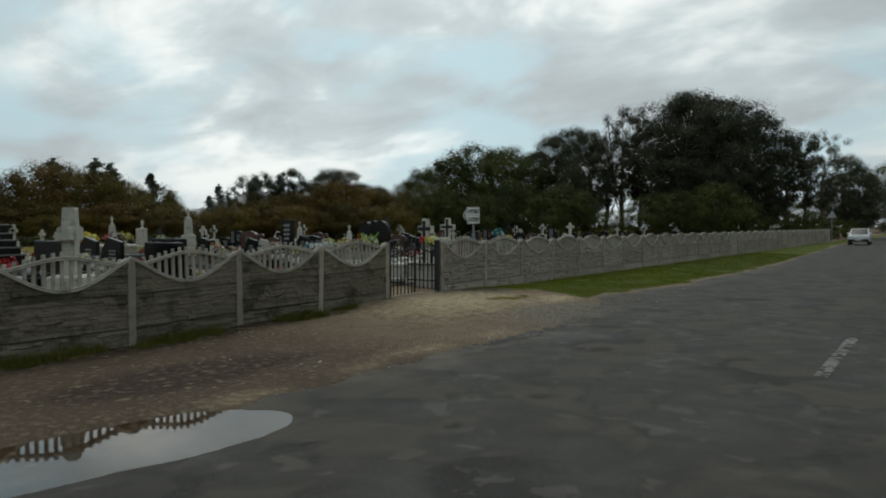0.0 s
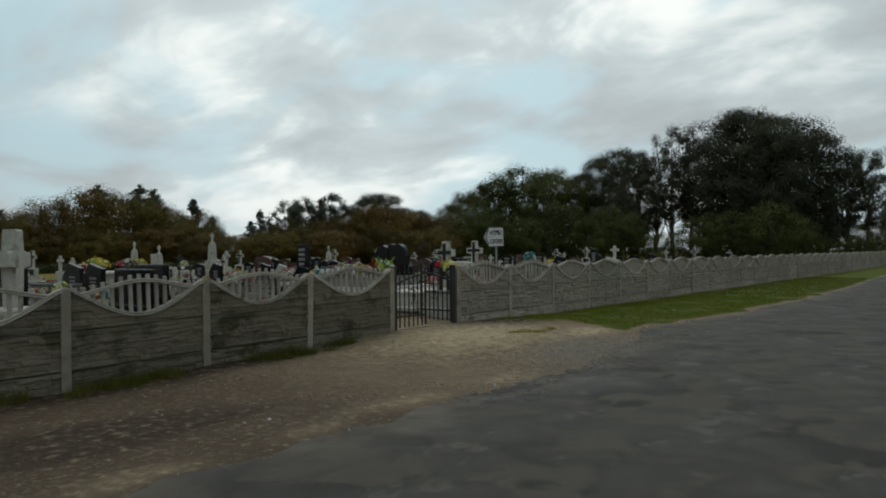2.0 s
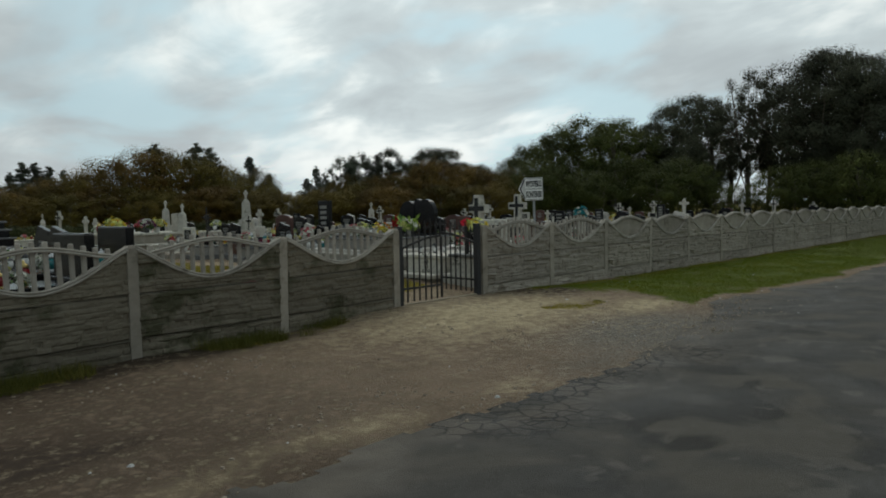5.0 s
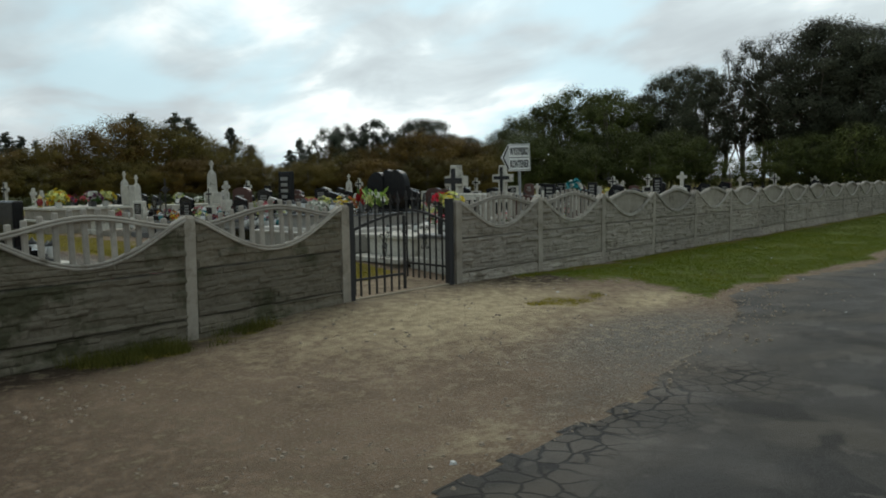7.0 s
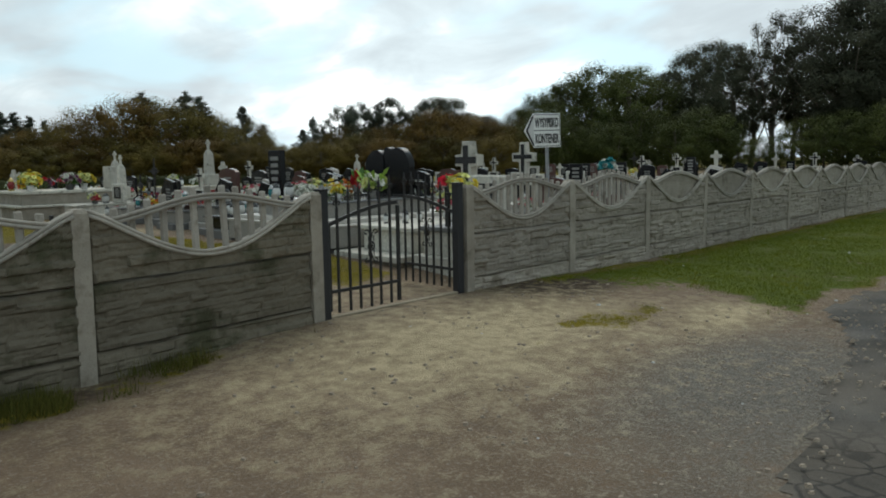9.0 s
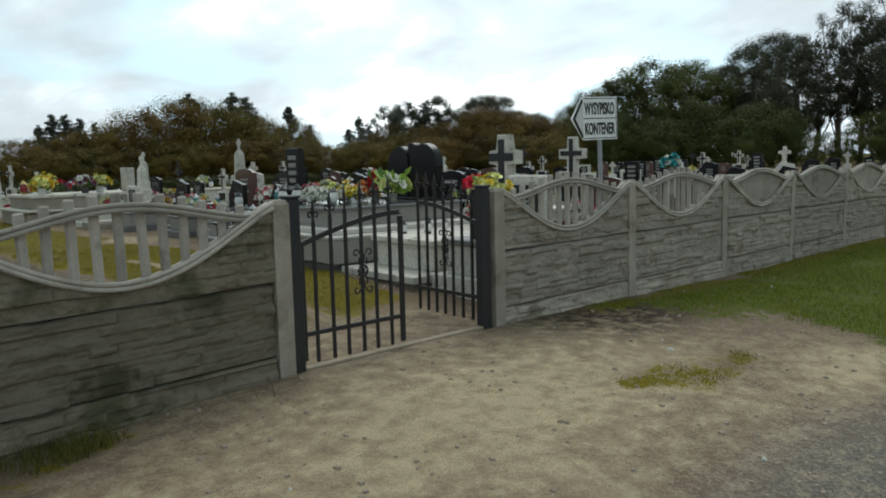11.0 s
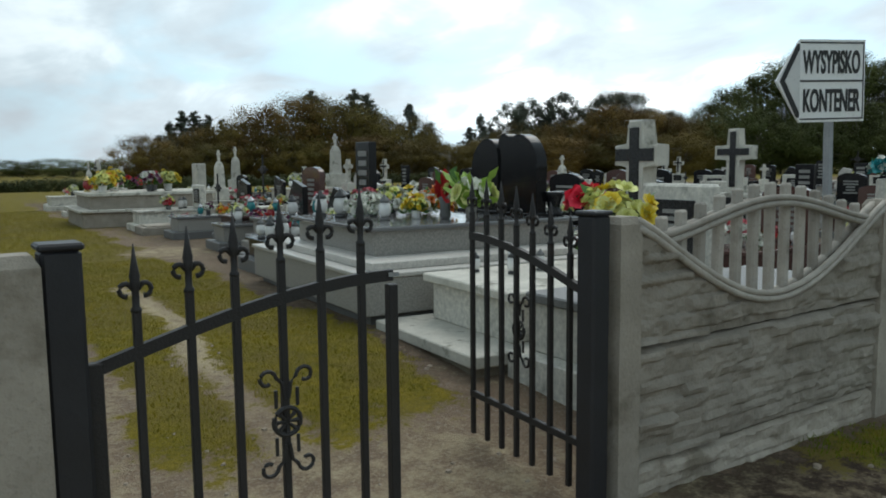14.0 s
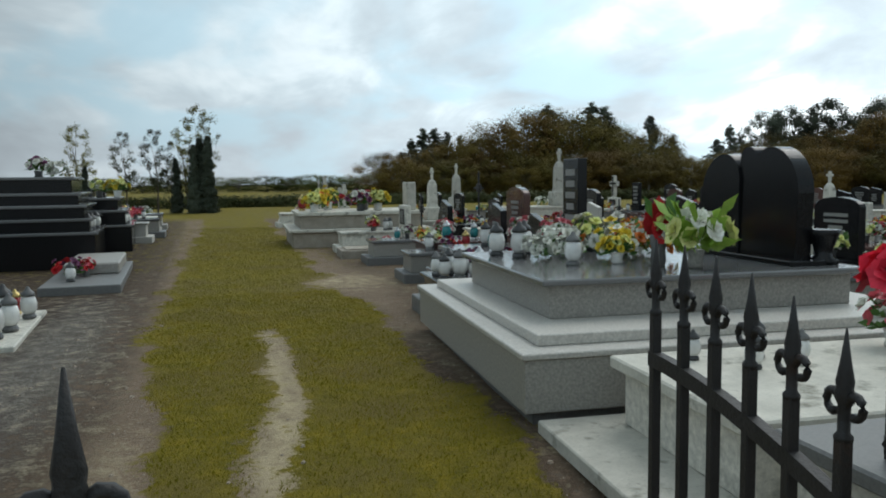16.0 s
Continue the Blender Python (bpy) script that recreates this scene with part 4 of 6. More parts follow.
def headstone(g, kind, x, z, mat, rnd, w=0.42):
    if kind == "plaque":
        part("headstone", box(x, x + 0.13, -w, w, z, z + 0.62, bevel=0.02), mat, g)
        part("plaque", box(x - 0.012, x - 0.001, -w * 0.62, w * 0.62, z + 0.14, z + 0.52, bevel=0.003), "plaque", g, "black inscribed plaque")
        part("inscription", text_bars(bmesh.new(), x - 0.012, -w * 0.5, w * 0.5, z + 0.18, z + 0.48, 5, rnd), "letters", g)
    elif kind == "arch":
        part("headstone", add_slab(bmesh.new(), arch_outline(w, z + 0.82, z), x, x + 0.11, 0.008), mat, g)
        part("inscription", text_bars(bmesh.new(), x - 0.001, -w * 0.6, w * 0.6, z + 0.2, z + 0.62, 5, rnd), "letters", g)
    elif kind == "slant":
        o = [(-w, z), (w, z), (w, z + 0.45), (w * 0.3, z + 0.80), (-w, z + 0.68)]
        part("headstone", add_slab(bmesh.new(), o, x, x + 0.11, 0.008), mat, g)
        part("inscription", text_bars(bmesh.new(), x - 0.001, -w * 0.7, w * 0.4, z + 0.15, z + 0.5, 4, rnd), "letters", g)
    elif kind == "cross":
        part("headstone", box(x, x + 0.16, -w, w, z, z + 0.42, bevel=0.02), mat, g)
        o = [(y, zz + z + 0.36) for y, zz in cross_outline(0.30, 0.92, 0.09, 0.60)]
        part("cross", add_slab(bmesh.new(), o, x + 0.02, x + 0.14, 0.012), mat, g)
        o = [(y, zz + z + 0.50) for y, zz in cross_outline(0.25, 0.74, 0.045, 0.47)]
        part("cross_inlay", add_slab(bmesh.new(), o, x + 0.008, x + 0.024), "plaque", g, "black inlaid cross")
        part("plaque", box(x - 0.012, x - 0.001, -w * 0.6, w * 0.6, z + 0.07, z + 0.36), "plaque", g, "black inscribed plaque")
    elif kind == "pedestal":
        bm = bmesh.new()
        add_box(bm, x - 0.10, x + 0.36, -0.27, 0.27, z, z + 0.18, bevel=0.015)
        add_box(bm, x - 0.02, x + 0.28, -0.20, 0.20, z + 0.18, z + 0.62, bevel=0.02)
        part("pedestal", bm, mat, g)
        o = [(y, zz + z + 0.60) for y, zz in cross_outline(0.24, 0.78, 0.06, 0.54)]
        part("cross", add_slab(bmesh.new(), o, x + 0.07, x + 0.19, 0.02), mat, g)
    elif kind == "obelisk":
        bm = bmesh.new()
        add_box(bm, x - 0.06, x + 0.36, -0.21, 0.21, z, z + 0.35, bevel=0.02)
        add_lathe(bm, [(0.19, z + 0.35), (0.17, z + 0.42), (0.15, z + 0.95), (0.10, z + 1.05), (0.05, z + 1.10)], 4, Matrix.Translation((x + 0.15, 0, 0)) @ pose(0, 0, 0, 0, 0, 45))
        part("obelisk", bm, mat, g)
        o = [(y, zz + z + 1.08) for y, zz in cross_outline(0.11, 0.34, 0.03, 0.23)]
        part("cross", add_slab(bmesh.new(), o, x + 0.12, x + 0.18, 0.008), mat, g)
    elif kind == "iron":
        bm = bmesh.new()
        add_box(bm, x, x + 0.03, -0.02, 0.02, z - 0.1, z + 1.1, bevel=0.004)
        add_box(bm, x, x + 0.03, -0.26, 0.26, z + 0.76, z + 0.80, bevel=0.004)
        add_box(bm, x - 0.01, x + 0.05, -0.09, 0.09, z + 0.70, z + 0.86, bevel=0.01)
        part("iron_cross", bm, "concrete_light" if rnd.random() < 0.6 else "iron", g)
    elif kind == "block":
        part("headstone", box(x, x + 0.14, -w * 1.25, w * 1.25, z, z + 0.66, bevel=0.02), mat, g)
        part("headstone_foot", box(x - 0.06, x + 0.20, -w * 1.3, w * 1.3, z, z + 0.06, bevel=0.01), mat, g)
    elif kind == "stele":
        part("headstone", box(x, x + 0.12, -0.24, 0.24, z, z + 1.05, bevel=0.008), mat, g)
        part("inscription", text_bars(bmesh.new(), x - 0.001, -0.2, 0.2, z + 0.25, z + 0.95, 5, rnd), "letters", g)


def tomb(label, base, body, top, head, head_mat, w=1.0, length=2.1, base_h=0.16, body_h=0.28, inset=0.14, group="graves", seed=1, head_w=0.42):
    rnd = random.Random(seed)
    g = thing("grave", label, "grave", group)
    part("plinth", box(0, length, -w / 2, w / 2, -0.12, base_h, bevel=0.012), base, g)
    if body:
        part("tomb_body", box(inset, length - 0.05, -w / 2 + inset, w / 2 - inset, base_h, base_h + body_h, bevel=0.01), body, g)
        part("cover_slab", box(inset - 0.04, length - 0.03, -w / 2 + inset - 0.04, w / 2 - inset + 0.04, base_h + body_h, base_h + body_h + 0.055, bevel=0.008), top, g)
        z = base_h + body_h + 0.055
    else:
        part("soil_bed", box(0.1, length - 0.1, -w / 2 + 0.1, w / 2 - 0.1, base_h, base_h + 0.03, bevel=0.01), top, g)
        z = base_h
    if head:
        headstone(g, head, length - 0.40, z, head_mat, rnd, head_w)
    g["top"] = z
    return g


KINDS = [
    tomb("grey terrazzo grave with an inscribed headstone", "terrazzo", "terrazzo", "terrazzo", "plaque", "terrazzo", seed=1),
    tomb("polished black granite grave with an arched headstone", "granite", "black_granite", "black_granite", "arch", "black_granite", seed=2),
    tomb("light granite grave with a slanted headstone", "granite_light", "granite_light", "granite", "slant", "granite_light", seed=3),
    tomb("grey concrete grave with a black inlaid cross", "concrete_light", "terrazzo", "terrazzo", "cross", "concrete_light", seed=4),
    tomb("old pale concrete grave with a cross on a pedestal", "concrete_light", None, "concrete", "pedestal", "concrete_light", w=0.95, seed=5),
    tomb("low concrete grave border with a slim cross", "concrete", None, "concrete", "iron", "concrete", w=0.9, seed=6),
    tomb("dark granite grave with a slanted headstone", "terrazzo_dark", "granite", "granite_top", "slant", "black_granite", seed=7),
    tomb("grey terrazzo grave with a small obelisk", "terrazzo", "terrazzo", "concrete_light", "obelisk", "concrete_light", seed=8),
    tomb("brown granite grave with an arched headstone", "terrazzo_dark", "brown_granite", "brown_granite", "arch", "brown_granite", w=1.1, seed=9),
    tomb("grey granite grave with a tall black stele", "granite", "granite", "granite_top", "stele", "black_granite", seed=10),
    tomb("black granite grave with a plain wide headstone", "terrazzo_dark", "black_granite", "black_granite", "block", "black_granite", w=1.2, seed=11),
]
used_kinds = set()


def put(proto, m):
    """The first call moves the thing itself, later ones copy it."""
    if proto.name in used_kinds:
        return copy_thing(proto, m @ Matrix.Diagonal((*[1 / v for v in proto.scale], 1)))
    used_kinds.add(proto.name)
    proto.matrix_basis = m
    return proto


# ---- flowers and lanterns ----
def blossom(bm, c, r, rnd, out):
    """A rosette of petals in two rings, facing out."""
    q = Vector(out).to_track_quat("Z", "Y").to_matrix()
    for ring, (tilt, k, s) in enumerate(((0.20, 6, 1.0), (0.75, 5, 0.85), (1.15, 4, 0.62))):
        for i in range(k):
            a = 2 * math.pi * i / k + ring * 0.4 + rnd.uniform(-0.2, 0.2)
            d, e = Vector((math.cos(a), math.sin(a), 0)), Vector((-math.sin(a), math.cos(a), 0))
            ct, st = math.cos(tilt), math.sin(tilt)
            rr = r * s * rnd.uniform(0.85, 1.15)
            pts = [d * 0.1 * rr, d * 0.72 * rr * ct + e * 0.50 * rr + Vector((0, 0, 0.62 * rr * st)), d * rr * ct + Vector((0, 0, rr * st * 1.05)), d * 0.72 * rr * ct - e * 0.50 * rr + Vector((0, 0, 0.62 * rr * st))]
            bm.faces.new([bm.verts.new(Vector(c) + q @ p) for p in pts])


def leaf(bm, c, d, size, rnd):
    d = Vector(d).normalized()
    s = d.cross(Vector((rnd.uniform(-1, 1), rnd.uniform(-1, 1), rnd.uniform(-0.2, 1)))).normalized()
    n = d.cross(s)
    p = [Vector(c), Vector(c) + d * 0.5 * size + s * 0.24 * size + n * 0.04 * size, Vector(c) + d * size - Vector((0, 0, 0.12 * size)), Vector(c) + d * 0.5 * size - s * 0.24 * size + n * 0.04 * size]
    v = [bm.verts.new(q) for q in p]
    bm.faces.new((v[0], v[1], v[2]))
    bm.faces.new((v[0], v[2], v[3]))


def bouquet(label, colours, heads=36, spread=0.16, seed=1, vase=None, green="leaf_bouquet", r=0.05, leaf_size=0.08, leaves=1.3):
    rnd = random.Random(seed)
    g = thing("flower_bouquet", label, "flowers", "grave flowers")
    lift = 0.0
    if vase:
        part("vase", add_lathe(bmesh.new(), [(0.05, 0), (0.06, 0.015), (0.052, 0.05), (0.065, 0.10), (0.06, 0.104)], 10), vase, g, smooth_faces=True)
        lift = 0.08
    sets = {c: bmesh.new() for c in colours}
    lv = bmesh.new()
    for i in range(heads):
        c = colours[i % len(colours)] if rnd.random() < 0.7 else rnd.choice(colours)
        a, e = rnd.uniform(0, 2 * math.pi), math.acos(rnd.uniform(0.05, 1.0))
        d = Vector((math.cos(a) * math.sin(e), math.sin(a) * math.sin(e), 0.25 + 0.85 * math.cos(e)))
        p = d * spread * rnd.uniform(0.55, 1.15) + Vector((0, 0, lift + 0.03))
        blossom(sets[c], p, r * rnd.uniform(0.75, 1.25), rnd, d)
    for i in range(int(heads * leaves)):
        a = rnd.uniform(0, 2 * math.pi)
        d = Vector((math.cos(a), math.sin(a), rnd.uniform(0.1, 1.3)))
        leaf(lv, Vector((0, 0, lift + 0.02)) + d * spread * rnd.uniform(0.1, 0.75), d, leaf_size * rnd.uniform(0.7, 1.3), rnd)
    part("leaves", lv, green, g)
    for c, bm in sets.items():
        part("blossoms", bm, "petal_" + c, g, ("bright red" if c == "rosy" else c) + " artificial blossoms")
    return g


BOUQUETS = [
    bouquet("yellow artificial flowers in a bunch on a grave", ("yellow", "lemon"), seed=1, vase="glass_clear"),
    bouquet("white and yellow artificial flowers on a grave", ("white", "lemon"), seed=2, vase="dark_lid"),
    bouquet("red artificial roses in a bunch on a grave", ("red", "pink"), seed=3, vase="terrazzo_dark"),
    bouquet("orange and yellow chrysanthemums on a grave", ("orange", "yellow"), seed=4, heads=22, spread=0.19, r=0.04),
    bouquet("purple and white flowers in a bunch on a grave", ("purple", "white"), seed=5, vase="dark_lid"),
    bouquet("white artificial flowers in a bunch on a grave", ("white",), seed=6, heads=18),
    bouquet("pink artificial flowers in a bunch on a grave", ("pink", "white"), seed=7, vase="glass_clear"),
    bouquet("dark red wreath of flowers laid on a grave", ("red", "purple"), seed=8, heads=20, spread=0.2),
    bouquet("orange and white mixed flowers on a grave", ("orange", "white", "yellow"), seed=9, heads=20, spread=0.2),
]


def lantern(label, glass, lid, seed=1):
    g = thing("grave_lantern", label, "lantern", "grave lanterns")
    part("foot", add_lathe(bmesh.new(), [(0.052, 0), (0.056, 0.012), (0.048, 0.03), (0.042, 0.035)], 12), lid, g)
    part("glass_body", add_lathe(bmesh.new(), [(0.040, 0.036), (0.062, 0.07), (0.066, 0.12), (0.055, 0.165), (0.042, 0.18)], 12), glass, g, smooth_faces=True)
    part("lid", add_lathe(bmesh.new(), [(0.054, 0.181), (0.056, 0.195), (0.044, 0.215), (0.02, 0.235), (0.016, 0.25), (0.004, 0.262)], 12), lid, g, smooth_faces=True)
    return g


LANTERNS = [lantern("frosted glass grave lantern with a dark lid", "glass_clear", "dark_lid"), lantern("red glass grave lantern with a brass lid", "glass_red", "gold"),
            lantern("white glass grave lantern with a grey lid", "glass_clear", "terrazzo_dark"), lantern("teal glass grave lantern with a silvery lid", "glass_teal", "silver")]


def dress(m, z, rnd, bunches, lamps, w=0.34, x0=0.5, x1=1.5):
    """Flowers and lanterns on the slab of a grave at the pose m."""
    taken = []

    def free():
        for _ in range(20):
            p = (rnd.uniform(x0, x1), rnd.uniform(-w, w))
            if all((p[0] - q[0]) ** 2 + (p[1] - q[1]) ** 2 > 0.2 ** 2 for q in taken):
                taken.append(p)
                return p
        return None

    for _ in range(bunches):
        p = free()
        if p:
            put(rnd.choice(BOUQUETS + [BOUQUETS[5], BOUQUETS[5], BOUQUETS[5], BOUQUETS[1], BOUQUETS[5], BOUQUETS[3], BOUQUETS[6]]), m @ pose(p[0], p[1], z, 0, 0, rnd.uniform(0, 360)) @ Matrix.Scale(rnd.uniform(0.8, 1.25), 4))
    for _ in range(lamps):
        p = free()
        if p:
            put(LANTERNS[rnd.choice((0, 0, 0, 1, 2, 2, 3))], m @ pose(p[0], p[1], z, 0, 0, rnd.uniform(0, 360)) @ Matrix.Scale(rnd.uniform(0.8, 1.25), 4))


# the large double tomb beside the path
big = thing("double_tomb", "large grey granite double tomb with stepped plinth and polished cover", "grave", "graves")
BIG = spot(0.58, 3.11, -4.5)
big.matrix_basis = Matrix.Translation((0, 0, 0.22 - BIG.translation.z)) @ BIG
part("plinth", box(0, 3.05, 0, 2.95, 0.03, 0.33, bevel=0.006), "granite", big)
# set back and coloured dark to put in the shadow gap below the plinth
part("footing", box(0.07, 2.98, 0.07, 2.88, -0.25, 0.03), "terrazzo_dark", big, "recessed dark base standing for the shadow gap under the plinth")
part("plinth_cap", box(-0.02, 3.07, -0.02, 2.97, 0.33, 0.365, bevel=0.006), "granite_light", big)
part("step", box(0.13, 2.95, 0.16, 2.80, 0.365, 0.43, bevel=0.006), "granite_light", big)
part("body", box(0.37, 2.55, 0.61, 2.50, 0.43, 0.645, bevel=0.006), "granite", big)
part("cover_slab", box(0.30, 2.62, 0.54, 2.57, 0.645, 0.685, bevel=0.010), "granite_top", big, "polished dark granite cover slab")


def wing(w, h, lean):
    pts = [(-w, 0), (w, 0)]
    for a in np.linspace(0, math.pi, 33):
        pts.append((w * math.cos(a) * (1.04 + 0.10 * math.sin(a)), h - w * 1.2 + w * 1.2 * math.sin(a) + lean * math.cos(a) * 0.06))
    return pts


for name_y, w, h, lean, dx in ((0.86, 0.25, 0.83, 1, 0.0), (1.56, 0.255, 0.80, -1, 0.0), (1.21, 0.10, 0.85, 0, 0.02)):
    o = part("headstone", add_slab(bmesh.new(), wing(w, h, lean), 2.18 + dx, 2.31 + dx, 0.012), "black_granite", big, "black polished rounded headstone")
    o.matrix_basis = pose(0.10, name_y + 0.22, 0.685)
part("headstone_foot", box(2.16, 2.55, 0.72, 2.27, 0.685, 0.72, bevel=0.006), "black_granite", big)


def on_big(x, y, z=0.686, rz=0.0, s=1.0):
    return big.matrix_basis @ pose(x, y, z, 0, 0, rz) @ Matrix.Scale(s, 4)


put(LANTERNS[0], on_big(0.62, 1.95, s=1.12))
put(LANTERNS[0], on_big(0.75, 2.22, s=1.1))
put(LANTERNS[2], on_big(0.80, 1.28, s=0.95))
put(LANTERNS[3], on_big(0.55, 2.42, s=0.9))
put(LANTERNS[0], on_big(0.5, 2.18, s=1.05))
put(BOUQUETS[5], on_big(0.95, 2.05, s=1.1))
put(BOUQUETS[8], on_big(1.35, 1.75, s=1.25))
put(BOUQUETS[0], on_big(1.15, 1.30, s=0.75))
put(BOUQUETS[3], on_big(1.7, 2.1, s=1.2))
put(BOUQUETS[1], on_big(1.4, 2.35, s=1.0))
lime = bouquet("lime leafed arrangement with white lilies on the tomb", ("white", "white", "lemon"), heads=16, spread=0.23, seed=21, vase="granite", green="leaf_lime", r=0.075, leaf_size=0.17, leaves=4.0)
lime.matrix_basis = on_big(1.52, 0.86, s=0.95) @ Matrix.Diagonal((1, 1, 1.3, 1))
lily = bouquet("red lilies standing over lime leaves in a vase", ("red",), heads=5, spread=0.07, seed=22, vase="terrazzo_dark", r=0.075, leaf_size=0.12)
lily.matrix_basis = on_big(1.36, 1.08, s=0.95) @ Matrix.Diagonal((1, 1, 2.2, 1))
for fx, fy, fk, fs in ((0.72, 1.72, 5, 0.9), (0.98, 1.82, 5, 0.9), (1.1, 2.12, 5, 1.1), (1.3, 1.5, 8, 0.95), (1.55, 1.95, 5, 1.1), (1.62, 1.62, 3, 1.0), (1.75, 2.3, 5, 1.15), (1.1, 2.38, 6, 0.9)):
    put(BOUQUETS[fk], on_big(fx, fy, s=fs, rz=40 * fk))
urn = thing("grave_vase", "black granite vase standing on the tomb", "vase")
part("bowl", add_lathe(bmesh.new(), [(0.09, 0), (0.095, 0.03), (0.06, 0.06), (0.07, 0.12), (0.10, 0.20), (0.115, 0.24), (0.10, 0.245)], 14), "black_granite", urn, smooth_faces=True)
urn.matrix_basis = on_big(2.48, 0.8)

# the lower tomb just inside the gate
low = thing("tomb", "weathered pale terrazzo tomb on a wide base slab inside the gate", "grave", "graves")
low.matrix_basis = pose(0.51, 1.62, 0.11, 0, 0, -4.5)
part("base_slab", box(0, 2.6, 0, 1.42, 0.05, 0.13, bevel=0.008), "concrete_light", low)
# dark box added for the shadow beneath the base slab
part("footing", box(0.04, 2.56, 0.04, 1.38, -0.2, 0.05), "concrete_dark", low, "recessed dark concrete base standing for the shadow under the slab")
part("body", box(0.42, 2.45, 0.17, 1.25, 0.13, 0.42, bevel=0.008), "terrazzo", low)
part("cover_slab", box(0.36, 2.5, 0.11, 1.31, 0.42, 0.485, bevel=0.010), "concrete_light", low)
o = [(y + 0.93, zz + 0.485) for y, zz in cross_outline(0.25, 1.20, 0.086, 0.90)]
part("cross", add_slab(bmesh.new(), o, 2.22, 2.38, 0.015), "concrete_light", low, "grey concrete cross with worn edges")
o = [(y + 0.93, zz + 0.70) for y, zz in cross_outline(0.220, 0.92, 0.052, 0.69)]
part("cross_inlay", add_slab(bmesh.new(), o, 2.205, 2.224), "plaque", low, "black inlaid cross")
part("plaque_block", box(1.98, 2.14, -0.06, 0.60, 0.12, 1.16, bevel=0.02), "terrazzo", low, "grey terrazzo block framing a plaque")
part("plaque", box(1.966, 1.979, 0.04, 0.47, 0.62, 1.04, bevel=0.003), "plaque", low, "black inscribed plaque")
part("inscription", text_bars(bmesh.new(), 1.966, 0.09, 0.42, 0.70, 0.98, 5, random.Random(4)), "letters", low)
for x, y, s, k in ((1.05, 1.05, 0.8, 0), (1.2, 0.9, 0.65, 2), (0.9, 0.85, 0.7, 0), (1.5, 0.5, 0.7, 2), (0.72, 1.1, 0.6, 0)):
    put(LANTERNS[k], low.matrix_basis @ pose(x, y, 0.486) @ Matrix.Scale(s, 4))
put(BOUQUETS[6], low.matrix_basis @ pose(1.9, 1.05, 0.486))

# grave next to the fence, with its plaque and bright flowers
near = thing("grave", "grey terrazzo grave without headstone beside the fence", "grave", "graves")
near.matrix_basis = pose(0.70, 0.50, 0.06, 0, 0, -3)
part("plinth", box(0, 2.3, 0, 1.1, -0.12, 0.2, bevel=0.01), "terrazzo", near)
part("body", box(0.12, 2.2, 0.12, 0.98, 0.2, 0.52, bevel=0.01), "terrazzo", near)
part("cover_slab", box(0.08, 2.24, 0.08, 1.02, 0.52, 0.58, bevel=0.01), "terrazzo_dark", near)
hot = bouquet("large bunch of lemon yellow artificial roses", ("lemon", "lemon", "yellow"), heads=34, spread=0.19, seed=31, vase="granite", r=0.062, leaf_size=0.10)
hot.matrix_basis = near.matrix_basis @ pose(0.29, 0.43, 0.901, 0, 0, 40)
rose = bouquet("bright red artificial roses beside yellow flowers", ("rosy",), heads=14, spread=0.075, seed=33, r=0.07, leaf_size=0.07)
rose.matrix_basis = near.matrix_basis @ pose(0.23, 0.63, 1.10, 0, 0, 40)
for bx, by, bh in ((0.29, 0.43, 0.319), (0.23, 0.63, 0.519)):
    rest = thing("flower_holder", "slim dark iron flower holder on the grave", "vase")
    part("block", box(-0.03, 0.03, -0.03, 0.03, 0, bh, bevel=0.006), "iron", rest)
    rest.matrix_basis = near.matrix_basis @ pose(bx, by, 0.581)

# neighbours along the path, placed one by one: kind, foot x, y, turn, scale
lit = thing("grave", "low black granite grave crowded with white lanterns", "grave", "graves")
lit.matrix_basis = pose(0.98, 6.25, 0.17, 0, 0, -4)
part("plinth", box(0, 2.2, 0, 1.0, -0.12, 0.16, bevel=0.01), "terrazzo_dark", lit)
part("body", box(0.12, 2.1, 0.1, 0.9, 0.16, 0.36, bevel=0.01), "black_granite", lit)
part("cover_slab", box(0.08, 2.14, 0.06, 0.94, 0.36, 0.40, bevel=0.008), "black_granite", lit, "polished black cover slab")
rnd = random.Random(19)
for k in range(13):
    put(LANTERNS[(0, 2, 0, 0, 3, 0)[k % 6]], lit.matrix_basis @ pose(0.18 + 0.15 * (k % 7) + rnd.uniform(-0.02, 0.02), 0.22 + 0.36 * (k // 7) + rnd.uniform(-0.05, 0.05), 0.401) @ Matrix.Scale(rnd.uniform(0.75, 1.15), 4))
for k, (fx, fy) in enumerate(((1.35, 0.3), (1.6, 0.6), (1.75, 0.3), (1.3, 0.75))):
    put(BOUQUETS[(5, 4, 5, 1)[k]], lit.matrix_basis @ pose(fx, fy, 0.401, 0, 0, 50 * k) @ Matrix.Scale(1.15, 4))
